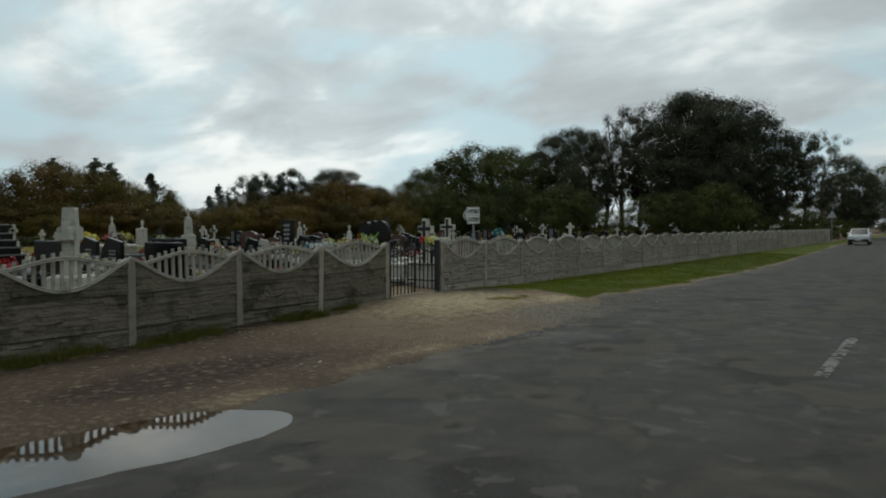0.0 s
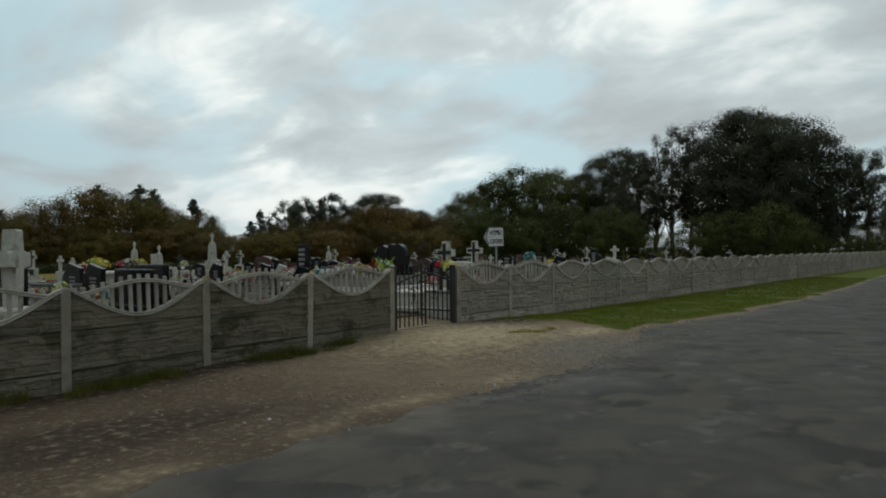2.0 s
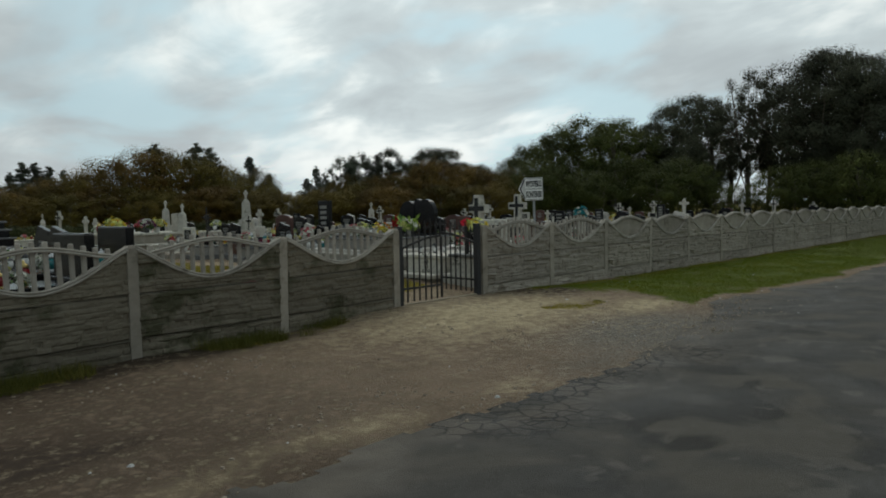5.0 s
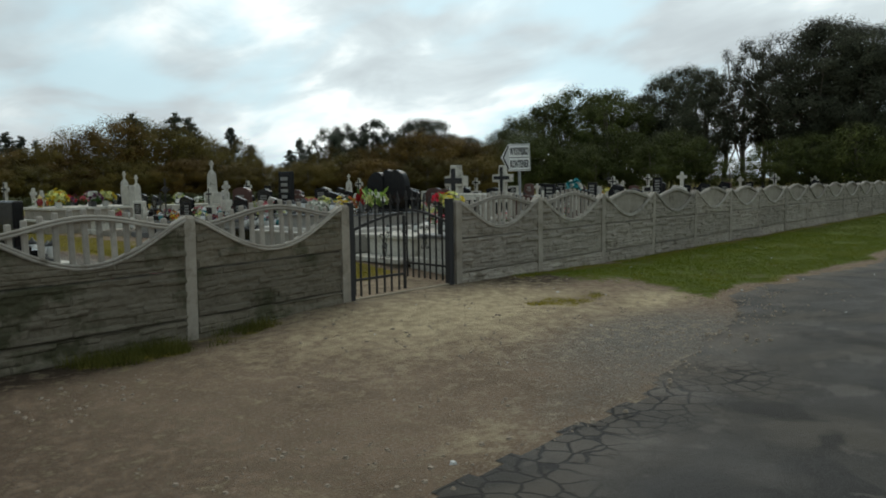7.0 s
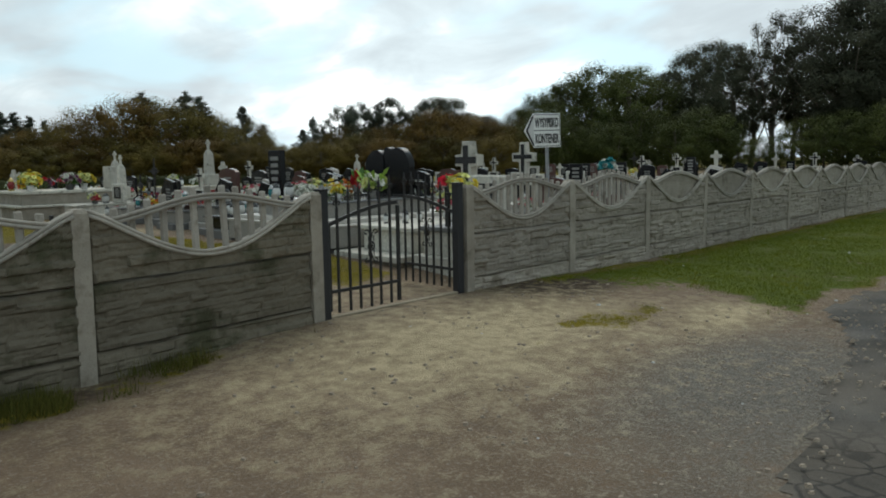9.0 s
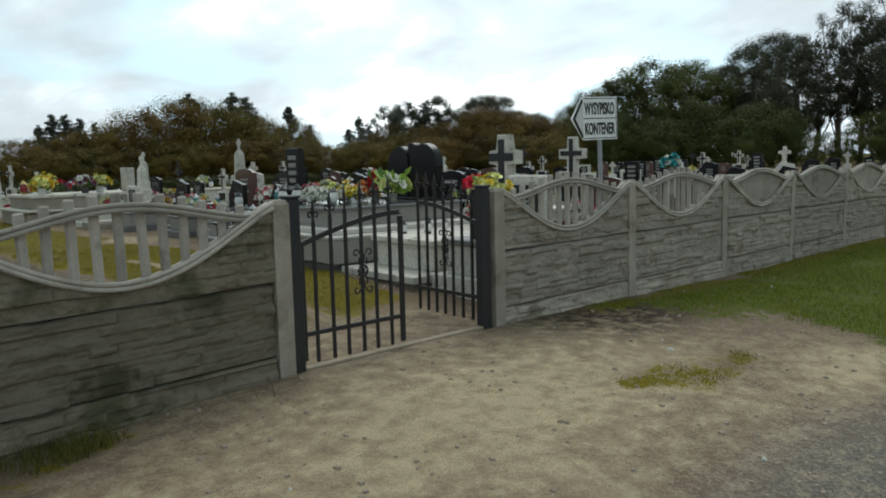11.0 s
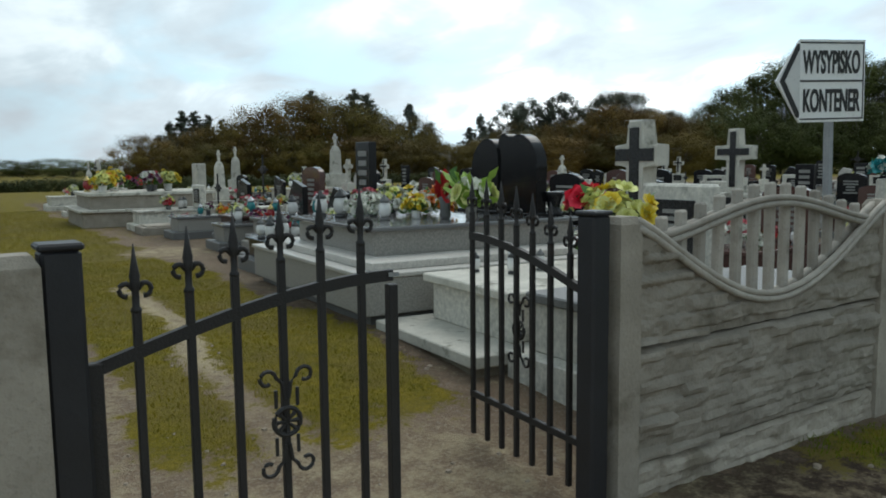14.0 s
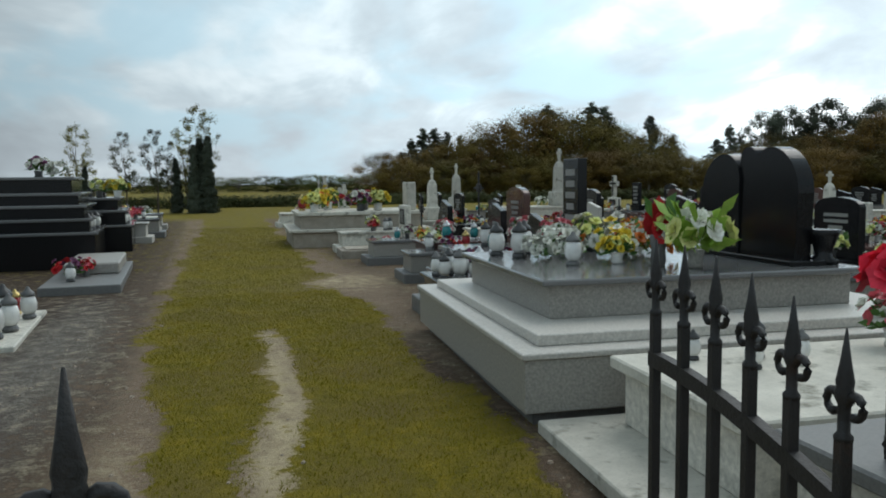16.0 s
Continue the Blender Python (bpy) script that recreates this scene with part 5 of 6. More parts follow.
SINGLE = [(6, 1.30, 7.60, -4, 0.75), (9, 1.75, 8.6, -4, 1.05), (6, 1.5, 9.6, -4, 0.80), (8, 1.9, 10.4, -3, 0.95), (6, 1.5, 12.0, -3, 0.8), (5, 1.3, 13.3, -3, 0.9), (0, 1.4, 14.4, -2, 0.8),
          (3, 4.75, 4.0, -3, 0.95), (6, 4.6, 5.2, -3, 0.85), (1, 4.5, 6.6, -3, 0.85), (0, 4.4, 8.0, -3, 0.8), (6, 4.3, 9.4, -3, 0.85), (7, 2.6, 17.2, 0, 0.88), (5, 3.6, 18.1, 0, 1.25),
          (7, 7.0, 20.6, 0, 1.2), (7, 4.9, 23.0, 0, 1.0), (4, 7.2, 19.2, 0, 0.95), (5, 23.4, 21.8, 0, 1.7), (5, 36.4, 19.0, 0, 1.4), (4, 26.5, 9.2, 0, 1.05)]
rnd = random.Random(77)
for k, x, y, rz, s in SINGLE:
    m = spot(x, y, rz, s)
    put(KINDS[k], m)
    dress(m, KINDS[k]["top"] + 0.001, rnd, 2, 2)

# the wide old tomb further along the path
wide = thing("tomb", "wide old grey concrete tomb with many flowers on top", "grave", "graves")
wide.matrix_basis = spot(0.72, 15.6, -3)
part("plinth", box(0, 2.9, 0, 2.6, -0.1, 0.32, bevel=0.02), "concrete", wide)
part("step", box(-0.08, 2.95, -0.08, 2.68, 0.32, 0.38, bevel=0.01), "concrete_light", wide)
part("body", box(0.18, 2.8, 0.2, 2.4, 0.38, 0.66, bevel=0.01), "concrete", wide)
part("cover_slab", box(0.12, 2.86, 0.14, 2.46, 0.66, 0.73, bevel=0.01), "concrete_light", wide)
part("headstone", box(2.5, 2.7, 0.3, 0.8, 0.73, 1.35, bevel=0.02), "concrete_light", wide)
for x, y, k, s in ((0.5, 0.5, 0, 1.5), (0.6, 1.0, 3, 1.7), (0.9, 1.6, 0, 1.8), (1.5, 0.5, 4, 1.5), (1.9, 0.6, 0, 1.6), (1.3, 2.0, 7, 1.5), (0.5, 2.0, 5, 1.3), (1.7, 1.2, 2, 1.4)):
    put(BOUQUETS[k], wide.matrix_basis @ pose(x, y, 0.731, 0, 0, rnd.uniform(0, 360)) @ Matrix.Scale(s, 4))
put(LANTERNS[1], wide.matrix_basis @ pose(0.3, 1.4, 0.731) @ Matrix.Scale(1.4, 4))

# left of the path: the first row faces it, the others look the same way as the rest
LEFT = [(2, -2.2, 19.0, 180, 0.95), (6, -2.0, 20.8, 180, 1.0), (0, -2.2, 22.6, 180, 0.95), (9, -2.1, 24.4, 180, 1.0), 
        (10, -7.6, 2.5, 0, 1.0), (10, -9.0, 3.9, 0, 1.0), (5, -5.5, 1.1, 0, 0.9), (10, -6.2, 4.2, 0, 1.0), (6, -6.3, 5.8, 0, 0.9), (6, -6.0, 7.2, 0, 0.9)]
for k, x, y, rz, s in LEFT:
    m = spot(x, y, rz, s)
    put(KINDS[k], m)
    dress(m, KINDS[k]["top"] + 0.001, rnd, 3, 3)


def tiered(label, x, y, rz, tiers, mats):
    g = thing("tomb", label, "grave", "graves")
    for i, (z0, z1, cut) in enumerate(tiers):
        part("tier", box(cut, 2.4 - 0.4 * cut, cut, 2.0 - cut, z0, z1 - 0.05, bevel=0.008), mats[i % 2], g)
        part("ledge", box(cut - 0.05, 2.43 - 0.4 * cut, cut - 0.05, 2.04 - cut, z1 - 0.05, z1, bevel=0.01), "granite_top", g)
    g.matrix_basis = spot(x, y, rz)
    return g


tiered("tall black granite family tomb in polished tiers", -2.75, 13.1, 93, ((-0.1, 0.60, 0.0), (0.60, 0.82, 0.08), (0.82, 1.04, 0.16), (1.04, 1.24, 0.24), (1.24, 1.50, 0.34)), ("black_granite", "black_granite"))
tiered("dark granite family tomb in two tiers", -2.45, 16.3, 93, ((-0.1, 0.55, 0.0), (0.55, 0.85, 0.12), (0.85, 1.1, 0.25)), ("black_granite", "black_granite"))
tiered("low black granite tomb beside the path", -3.15, 6.2, 93, ((-0.1, 0.24, 0.0), (0.24, 0.55, 0.2), (0.55, 0.74, 0.3)), ("terrazzo_dark", "black_granite"))
for fx, fy, fz, fk, fs in ((-2.75, 17.0, 1.10, 0, 1.4), (-3.2, 17.8, 1.10, 1, 1.3), (-3.4, 13.9, 1.50, 5, 1.3), (-3.8, 14.6, 1.50, 4, 1.2)):
    put(BOUQUETS[fk], spot(fx, fy, 0, fs, fz))
for lx, ly, lz in ((-2.9, 13.6, 0.601), (-2.9, 14.0, 0.601), (-2.88, 14.5, 0.601), (-2.62, 16.8, 0.551), (-2.62, 17.3, 0.551)):
    put(LANTERNS[0], spot(lx, ly, 0, 1.1, lz))
apron = thing("stone_slab", "pale stone slab with lanterns beside a black tomb", "slab")
part("slab", box(0, 0.52, 0, 2.0, -0.1, 0.05, bevel=0.01), "terrazzo", apron)
apron.matrix_basis = spot(-3.08, 6.3, 3)
for lx, ly, ls, lk in ((-2.80, 6.7, 1.5, 0), (-2.74, 7.05, 1.3, 2), (-2.86, 7.4, 1.5, 0), (-2.72, 7.75, 1.2, 2), (-2.9, 8.05, 1.0, 1)):
    put(LANTERNS[lk], spot(lx, ly, 0, ls, 0.051))
flat = thing("grave", "flat grey stone grave on a low dark base", "grave", "graves")
part("base_slab", box(0, 0.95, 0, 3.2, -0.1, 0.11, bevel=0.01), "terrazzo_dark", flat)
part("cover_slab", box(0.14, 0.86, 1.3, 3.1, 0.11, 0.27, bevel=0.02), "granite", flat)
flat.matrix_basis = spot(-3.02, 9.75, 2)
put(BOUQUETS[7], spot(-2.80, 10.75, 0, 1.1, 0.115))
put(BOUQUETS[2], spot(-2.62, 10.9, 0, 0.8, 0.115))
put(LANTERNS[0], spot(-2.72, 10.3, 0, 1.0, 0.115))

def stone_cross(x, y, h, rz):
    c = thing("stone_cross", "large pale concrete cross on a block behind the fence", "cross", "stone crosses")
    part("block", box(-0.28, 0.28, -0.34, 0.34, -0.1, 0.75, bevel=0.03), "concrete_light", c)
    o = [(yy, zz + 0.74) for yy, zz in cross_outline(0.34, h - 0.74, 0.105, (h - 0.74) * 0.62)]
    part("cross", add_slab(bmesh.new(), o, -0.1, 0.1, 0.02), "concrete_light", c)
    c.matrix_basis = spot(x, y, rz)


stone_cross(-8.05, 1.95, 1.86, -50)
stone_cross(-9.3, 2.2, 1.82, -50)
put(BOUQUETS[6], spot(-3.95, 1.35, 0, 2.2))
pot = thing("plastic_canister", "pale blue plastic canister standing on the grass", "canister")
part("body", add_lathe(bmesh.new(), [(0.11, 0), (0.13, 0.02), (0.13, 0.26), (0.09, 0.32), (0.05, 0.34), (0.05, 0.38), (0.02, 0.385)], 12), "glass_clear", pot, smooth_faces=True)
pot.matrix_basis = spot(-3.6, 1.3)

teal = bouquet("teal and white artificial flowers on a tall holder", ("teal", "teal", "white"), heads=26, spread=0.17, seed=41, r=0.075, leaf_size=0.07)
teal.matrix_basis = spot(7.0, 2.3, 0, 1.0, 1.10)
rest = thing("flower_holder", "tall narrow concrete flower holder behind the fence", "vase")
part("block", box(-0.09, 0.09, -0.09, 0.09, -0.1, 1.10, bevel=0.015), "terrazzo", rest)
rest.matrix_basis = spot(7.0, 2.3)

# rows of graves over the rest of the field
taken = [(x + 1, y) for _, x, y, _, _ in SINGLE] + [(2.2, 16.8), (2.4, 4.8), (1.9, 2.4), (2.0, 1.0)]
for col, x0 in enumerate((4.5, 7.4, 10.3, 13.4, 16.6, 20.0, 23.6, 27.4, 31.4, 35.8, 40.5)):
    y = 1.1 + rnd.uniform(0, 0.5)
    while y < 26 - 0.15 * x0:
        x = x0 + rnd.uniform(-0.25, 0.25)
        if all((x + 1 - a) ** 2 + ((y - b) * 1.6) ** 2 > 1.7 ** 2 for a, b in taken):
            k = rnd.choice((1, 6, 6, 8, 2, 0, 9, 5) if y < 5 else (0, 1, 1, 2, 6, 6, 8, 8, 9, 3, 4, 5, 7))
            m = spot(x, y, rnd.uniform(-5, 3), rnd.uniform(0.62, 0.76) if y < 5 else rnd.uniform(0.70, 0.90))
            put(KINDS[k], m)
            dress(m, KINDS[k]["top"] + 0.001, rnd, 3 if x0 < 8 else 2 if x0 < 11 else 1 if x0 < 22 and rnd.random() < 0.6 else 0, 2 if x0 < 12 else 0)
        y += rnd.uniform(1.35, 1.9) * (1.0 if x0 < 20 else 1.5)
for x0 in (1.3, -5.0, -7.6, -10.3, -13.2):
    y = 18.8 if x0 > -3 else 8.6 + rnd.uniform(0, 1)
    while y < 27:
        k = rnd.choice((0, 1, 2, 3, 4, 6, 7, 8))
        m = spot(x0 + rnd.uniform(-0.2, 0.2), y, rnd.uniform(-4, 4) + (180 if x0 == -5.0 else 0), rnd.uniform(0.72, 0.92))
        if not (-5.5 < x0 < -4 and y < 18.5):
            put(KINDS[k], m)
            dress(m, KINDS[k]["top"] + 0.001, rnd, 1, 1 if x0 > -8 else 0)
        y += rnd.uniform(1.5, 2.1)


# ---- trees ----
def leaf_cloud(centres, radii, k, size, seed, flat=0.7):
    """Many small leaf faces gathered in clumps."""
    r = np.random.RandomState(seed)
    c = np.repeat(np.asarray(centres, float), k, axis=0)
    rad = np.repeat(np.asarray(radii, float), k)[:, None]
    d = r.normal(size=(len(c), 3))
    d /= np.linalg.norm(d, axis=1)[:, None]
    p = c + d * rad * (r.rand(len(c), 1) ** 0.45) * np.array([1, 1, flat])
    mid = c.mean(0)
    away = (p - mid) / (np.abs(p - mid).max(0) + 0.01)
    out = 0.7 * d + 0.9 * away + 0.28 * r.normal(size=(len(c), 3)) + np.array([0, 0, 0.3])
    u = np.cross(out, r.normal(size=(len(c), 3)))
    u /= np.linalg.norm(u, axis=1)[:, None]
    v = np.cross(out, u)
    v /= np.linalg.norm(v, axis=1)[:, None]
    s = size * r.uniform(0.6, 1.3, (len(c), 1))
    quad = np.stack([p - u * s, p + v * s * 0.6, p + u * s, p - v * s * 0.6], 1).reshape(-1, 3)
    faces = np.arange(len(quad)).reshape(-1, 4)
    return quad, faces


def mesh_of(name, verts, faces, mat):
    me = bpy.data.meshes.new(name)
    me.from_pydata(verts.tolist(), [], faces.tolist())
    me.materials.append(M[mat])
    me.update()
    return me


def tree(name, label, h, spread, mat, seed, clumps=70, k=70, leaf_size=0.3, low=0.25, crown=1.0, trunk=0.035, group="trees"):
    r = random.Random(seed)
    g = thing(name, label, "tree", group)
    bm = bmesh.new()
    top = h * 0.72
    line, x, y = [], 0.0, 0.0
    for i in range(7):
        line.append((x, y, top * i / 6 - (0.3 if i == 0 else 0)))
        x, y = x + r.uniform(-0.02, 0.02) * h, y + r.uniform(-0.02, 0.02) * h
    add_tube(bm, line, h * trunk * 0.5, 7, [1.25, 1.0, 0.9, 0.75, 0.6, 0.45, 0.25])
    centres, radii = [], []
    mid, half = h * (low + 1) / 2, h * (1 - low) / 2
    for i in range(clumps):
        a, cz = r.uniform(0, 2 * math.pi), r.uniform(-1, 1)
        ring = math.sqrt(max(0.0, 1 - cz * cz)) * (r.random() ** 0.35) * (1.0 if cz > -0.4 else 0.8)
        px = spread * ring * math.cos(a) * r.uniform(0.85, 1.1)
        py = spread * ring * math.sin(a) * r.uniform(0.85, 1.1)
        centres.append((px, py, mid + half * cz * 0.92))
        radii.append(spread * r.uniform(0.16, 0.30) * crown)
        if i % 4 == 0:
            b = line[min(6, 1 + int(5 * (i / clumps)))]
            e = Vector(centres[-1])
            m = (Vector(b) + e) / 2 + Vector((0, 0, -0.04 * h))
            add_tube(bm, [b, m, e], h * trunk * 0.16, 5, [1.0, 0.6, 0.25])
    part("trunk", bm, "bark", g)
    verts, faces = leaf_cloud(centres, radii, k, leaf_size, seed, 0.92)
    o = new("crown", mesh_of("crown", verts, faces, mat))
    o.parent = g
    return g


def conifer(name, label, h, spread, mat, seed, leaf_size=0.12, tiers=26, bare=0.10, group="trees"):
    r = random.Random(seed)
    g = thing(name, label, "tree", group)
    bm = bmesh.new()
    add_tube(bm, [(0, 0, -0.3), (0, 0, h * 0.5), (0, 0, h * 0.98)], h * 0.018, 6, [1, 0.7, 0.15])
    centres, radii = [], []
    for t in range(tiers):
        f = t / (tiers - 1)
        z0 = h * (bare + (0.97 - bare) * f)
        for b in range(max(4, int(7 * (1 - f)) + 2)):
            a, z = r.uniform(0, 2 * math.pi), z0 + r.uniform(-0.06, 0.03) * h
            reach = spread * (1 - f) ** 0.60 * r.uniform(0.30, 1.0) + 0.020 * h
            for q in (0.3, 0.6, 0.85, 1.0):
                centres.append((reach * q * math.cos(a), reach * q * math.sin(a), z + 0.02 * reach * q))
                radii.append(0.075 * h * (1.05 - 0.40 * f) * (1.15 - 0.5 * q))
            if b % 3 == 0:
                add_tube(bm, [(0, 0, z), (reach * math.cos(a), reach * math.sin(a), z + 0.1 * reach)], h * 0.004, 4, [1, 0.4])
    part("trunk", bm, "bark", g)
    verts, faces = leaf_cloud(centres, radii, 20, leaf_size, seed, 0.7)
    o = new("crown", mesh_of("crown", verts, faces, mat))
    o.parent = g
    return g


BIG_TREES = [tree("broadleaf_tree", "tall dark broadleaf tree with gaps in its crown", 20, 6.0, "leaf_dark", 40 + k, clumps=170, k=230, leaf_size=0.11, low=0.08, crown=0.95) for k in range(4)]
AIRY = [tree("broadleaf_tree", "tall broadleaf tree with bare lower limbs and open crown", 20, 5.6, "leaf_dark", 46 + k, clumps=64, k=220, leaf_size=0.105, low=0.26, crown=0.72) for k in range(2)]
GREEN_TREES = [tree("broadleaf_tree", "dense dark green tree with a rounded crown", 14, 5.2, "leaf_green", 50 + k, clumps=110, k=190, leaf_size=0.11, low=0.03) for k in range(2)]
AUTUMN = [tree("autumn_shrub", "brownish autumn shrub with a loose crown", 7, 4.2, m, 60 + k, clumps=85, k=190, leaf_size=0.075, low=0.0) for k, m in enumerate(("leaf_autumn", "leaf_rust", "leaf_olive", "leaf_green"))]
PINES = [conifer("pine_tree", "dark green conifer with ragged branches", 9, 2.9, "needle", 70 + k, leaf_size=0.10) for k in range(4)]
LOOSE = [tree("loose_tree", "grey-green tree with a loose open crown", 9, 3.0, "needle", 76 + k, clumps=120, k=110, leaf_size=0.10, low=0.0, crown=0.85) for k in range(2)]
THIN = [tree("young_tree", "thin young tree with sparse yellowing leaves", 5.5, 1.1, "yellow_leaf", 80, clumps=60, k=60, leaf_size=0.045, low=0.2, trunk=0.02),
        tree("young_tree", "thin young tree with sparse dark leaves", 5.0, 1.0, "leaf_dark", 81, clumps=44, k=60, leaf_size=0.045, low=0.25, trunk=0.02)]
THUJA = conifer("thuja", "narrow dark columnar thuja", 3.6, 0.36, "needle", 90, leaf_size=0.06, tiers=30, bare=0.03)
EYE = (-15.4, -10.1)


def at_bearing(deg, far):
    return EYE[0] + far * math.cos(radians(deg)), EYE[1] + far * math.sin(radians(deg))


def plant(proto, base_h, x, y, h, rz, wide=1.0):
    s = h / base_h
    put(proto, pose(x, y, float(ground_z(x, y)), 0, 0, rz) @ Matrix.Diagonal((s * wide, s * wide, s, 1)))


rnd = random.Random(5)
for b in np.arange(4.5, 36.5, 1.2):
    h = 1.03 * float(np.interp(b, (4.9, 5.6, 6.6, 8.3, 10.0, 11.8, 14.0, 16.3, 18.2, 20.2, 22.2, 24.2, 25.8, 27.4, 28.3, 30.4, 32.4, 34.1, 36.6), (8.2, 10.8, 13.4, 15.5, 16.0, 17.7, 19.3, 18.6, 17.8, 17.6, 16.3, 15.8, 14.4, 11.2, 12.7, 13.6, 12.8, 10.5, 7.1)))
    x, y = at_bearing(b, 112 + rnd.uniform(-5, 8))
    if 18.6 < b < 21.4 or 6.6 < b < 9.6:
        plant(AIRY[rnd.randrange(2)], 20, x, y, h * rnd.uniform(0.88, 1.02), rnd.uniform(0, 360), rnd.uniform(0.9, 1.1))
    elif b < 27:
        plant(BIG_TREES[rnd.randrange(4)], 20, x, y, h * rnd.uniform(0.90, 1.02), rnd.uniform(0, 360), rnd.uniform(1.0, 1.25))
    else:
        plant(GREEN_TREES[rnd.randrange(2)], 14, x, y, h * rnd.uniform(0.90, 1.02), rnd.uniform(0, 360), rnd.uniform(1.1, 1.35))
    x, y = at_bearing(b + 0.8, 100 + rnd.uniform(-4, 4))
    plant(AUTUMN[3], 7, x, y, rnd.uniform(4.5, 7.0) * (0.5 if b < 11 or 17.8 < b < 21.4 else 1), rnd.uniform(0, 360), 1.2)
for b in np.arange(-9, 20, 2.0):
    if 17.5 < b < 22:
        continue
    x, y = at_bearing(b, 190 + rnd.uniform(-10, 10))
    plant(GREEN_TREES[rnd.randrange(2)], 14, x, y, rnd.uniform(12, 15) * (1.0 if b < 5.5 else 0.55), rnd.uniform(0, 360), 1.5 if b < 5.5 else 2.4)
for b in np.arange(36.5, 69, 1.15):
    h = 0.99 * float(np.interp(b, (37.3, 38.9, 40.9, 42.6, 46.6, 47.8, 50.6, 51.8, 52.5, 54.0, 55.9, 57.3, 59.9, 62.3, 65.4, 67.7, 70), (6.2, 6.4, 7.0, 6.0, 5.5, 4.5, 3.4, 3.6, 4.8, 6.6, 7.3, 8.0, 8.2, 7.7, 6.0, 5.0, 3.0)))
    x, y = at_bearing(b, 95 + rnd.uniform(-4, 4))
    plant(AUTUMN[rnd.randrange(3)], 7, x, y, h * rnd.uniform(0.88, 1.04), rnd.uniform(0, 360), rnd.uniform(1.0, 1.35) if h > 5 else 0.9)
    x, y = at_bearing(b + 0.5, 88 + rnd.uniform(-3, 3))
    plant(AUTUMN[rnd.randrange(3)], 7, x, y, rnd.uniform(2.8, 4.2), rnd.uniform(0, 360), 1.5)
for b, h in ((41.8, 8.0), (43.0, 7.4), (44.2, 8.5), (45.2, 8.1), (46.3, 8.2), (47.3, 7.7), (48.6, 5.4), (49.2, 6.6), (49.9, 5.2), (52.5, 5.9), (53.8, 8.0), (56.3, 8.8), (57.2, 9.5), (59.8, 9.2),
             (65.4, 6.4), (66.2, 6.8), (67.0, 7.2), (67.7, 7.2), (68.3, 6.0), (69.0, 4.6), (70.2, 3.6)):
    x, y = at_bearing(b, 99 + rnd.uniform(-2, 2))
    if b > 48:
        plant(PINES[rnd.randrange(4)], 9, x, y, h, rnd.uniform(0, 360), rnd.uniform(0.95, 1.35))
    else:
        plant(LOOSE[rnd.randrange(2)], 9, x, y, h * 1.02, rnd.uniform(0, 360), rnd.uniform(0.8, 1.1))
for b, h in ((41.3, 9.0), (40.4, 8.9), (39.0, 7.0), (37.9, 6.6)):
    x, y = at_bearing(b, 102)
    plant(BIG_TREES[rnd.randrange(4)], 20, x, y, h * 1.02, rnd.uniform(0, 360), 1.3)
for x, y, h, k in ((-1.1, 38.5, 5.2, 0), (-1.7, 39.0, 4.4, 0), (-6.4, 38, 4.2, 0), (-4.4, 38, 3.9, 1), (-3.1, 39, 4.1, 1), (-2.5, 40, 3.6, 1)):
    plant(THIN[k], 5.5 if k == 0 else 5.0, x, y, h, rnd.uniform(0, 360))
for x, y, h in ((-0.75, 37.6, 3.6), (-1.1, 37.8, 3.5), (-1.4, 37.7, 3.2), (-2.2, 38.4, 2.6), (-6.0, 37.0, 2.2)):
    plant(THUJA, 3.6, x, y, h, rnd.uniform(0, 360))
plant(GREEN_TREES[0], 14, -12, 41, 4.6, 20)
plant(GREEN_TREES[1], 14, -16, 44, 5.0, 120)
hedge = thing("hedge", "low dark clipped hedge at the far end of the cemetery", "hedge")
rs = np.random.RandomState(8)
hc = np.stack([rs.uniform(-16, 34, 1300), 46 + rs.uniform(-0.4, 0.4, 1300), rs.uniform(0.1, 0.75, 1300)], -1)
verts, faces = leaf_cloud(hc, np.full(1300, 0.40), 60, 0.06, 8)
o = new("crown", mesh_of("hedge_leaves", verts, faces, "hedge"))
o.parent = hedge
for b, d, h in ((72.5, 130, 4.6), (74, 135, 3.8), (75.6, 132, 4.2), (77, 140, 4.6), (78.6, 138, 4.0), (80, 140, 4.4), (82, 145, 4.2), (84, 150, 4.6), (86, 140, 4.0), (88, 145, 4.6), (90, 140, 4.2)):
    x, y = at_bearing(b, d)
    plant(AUTUMN[3], 7, x, y, 0.6 * h, rnd.uniform(0, 360), 3.2)


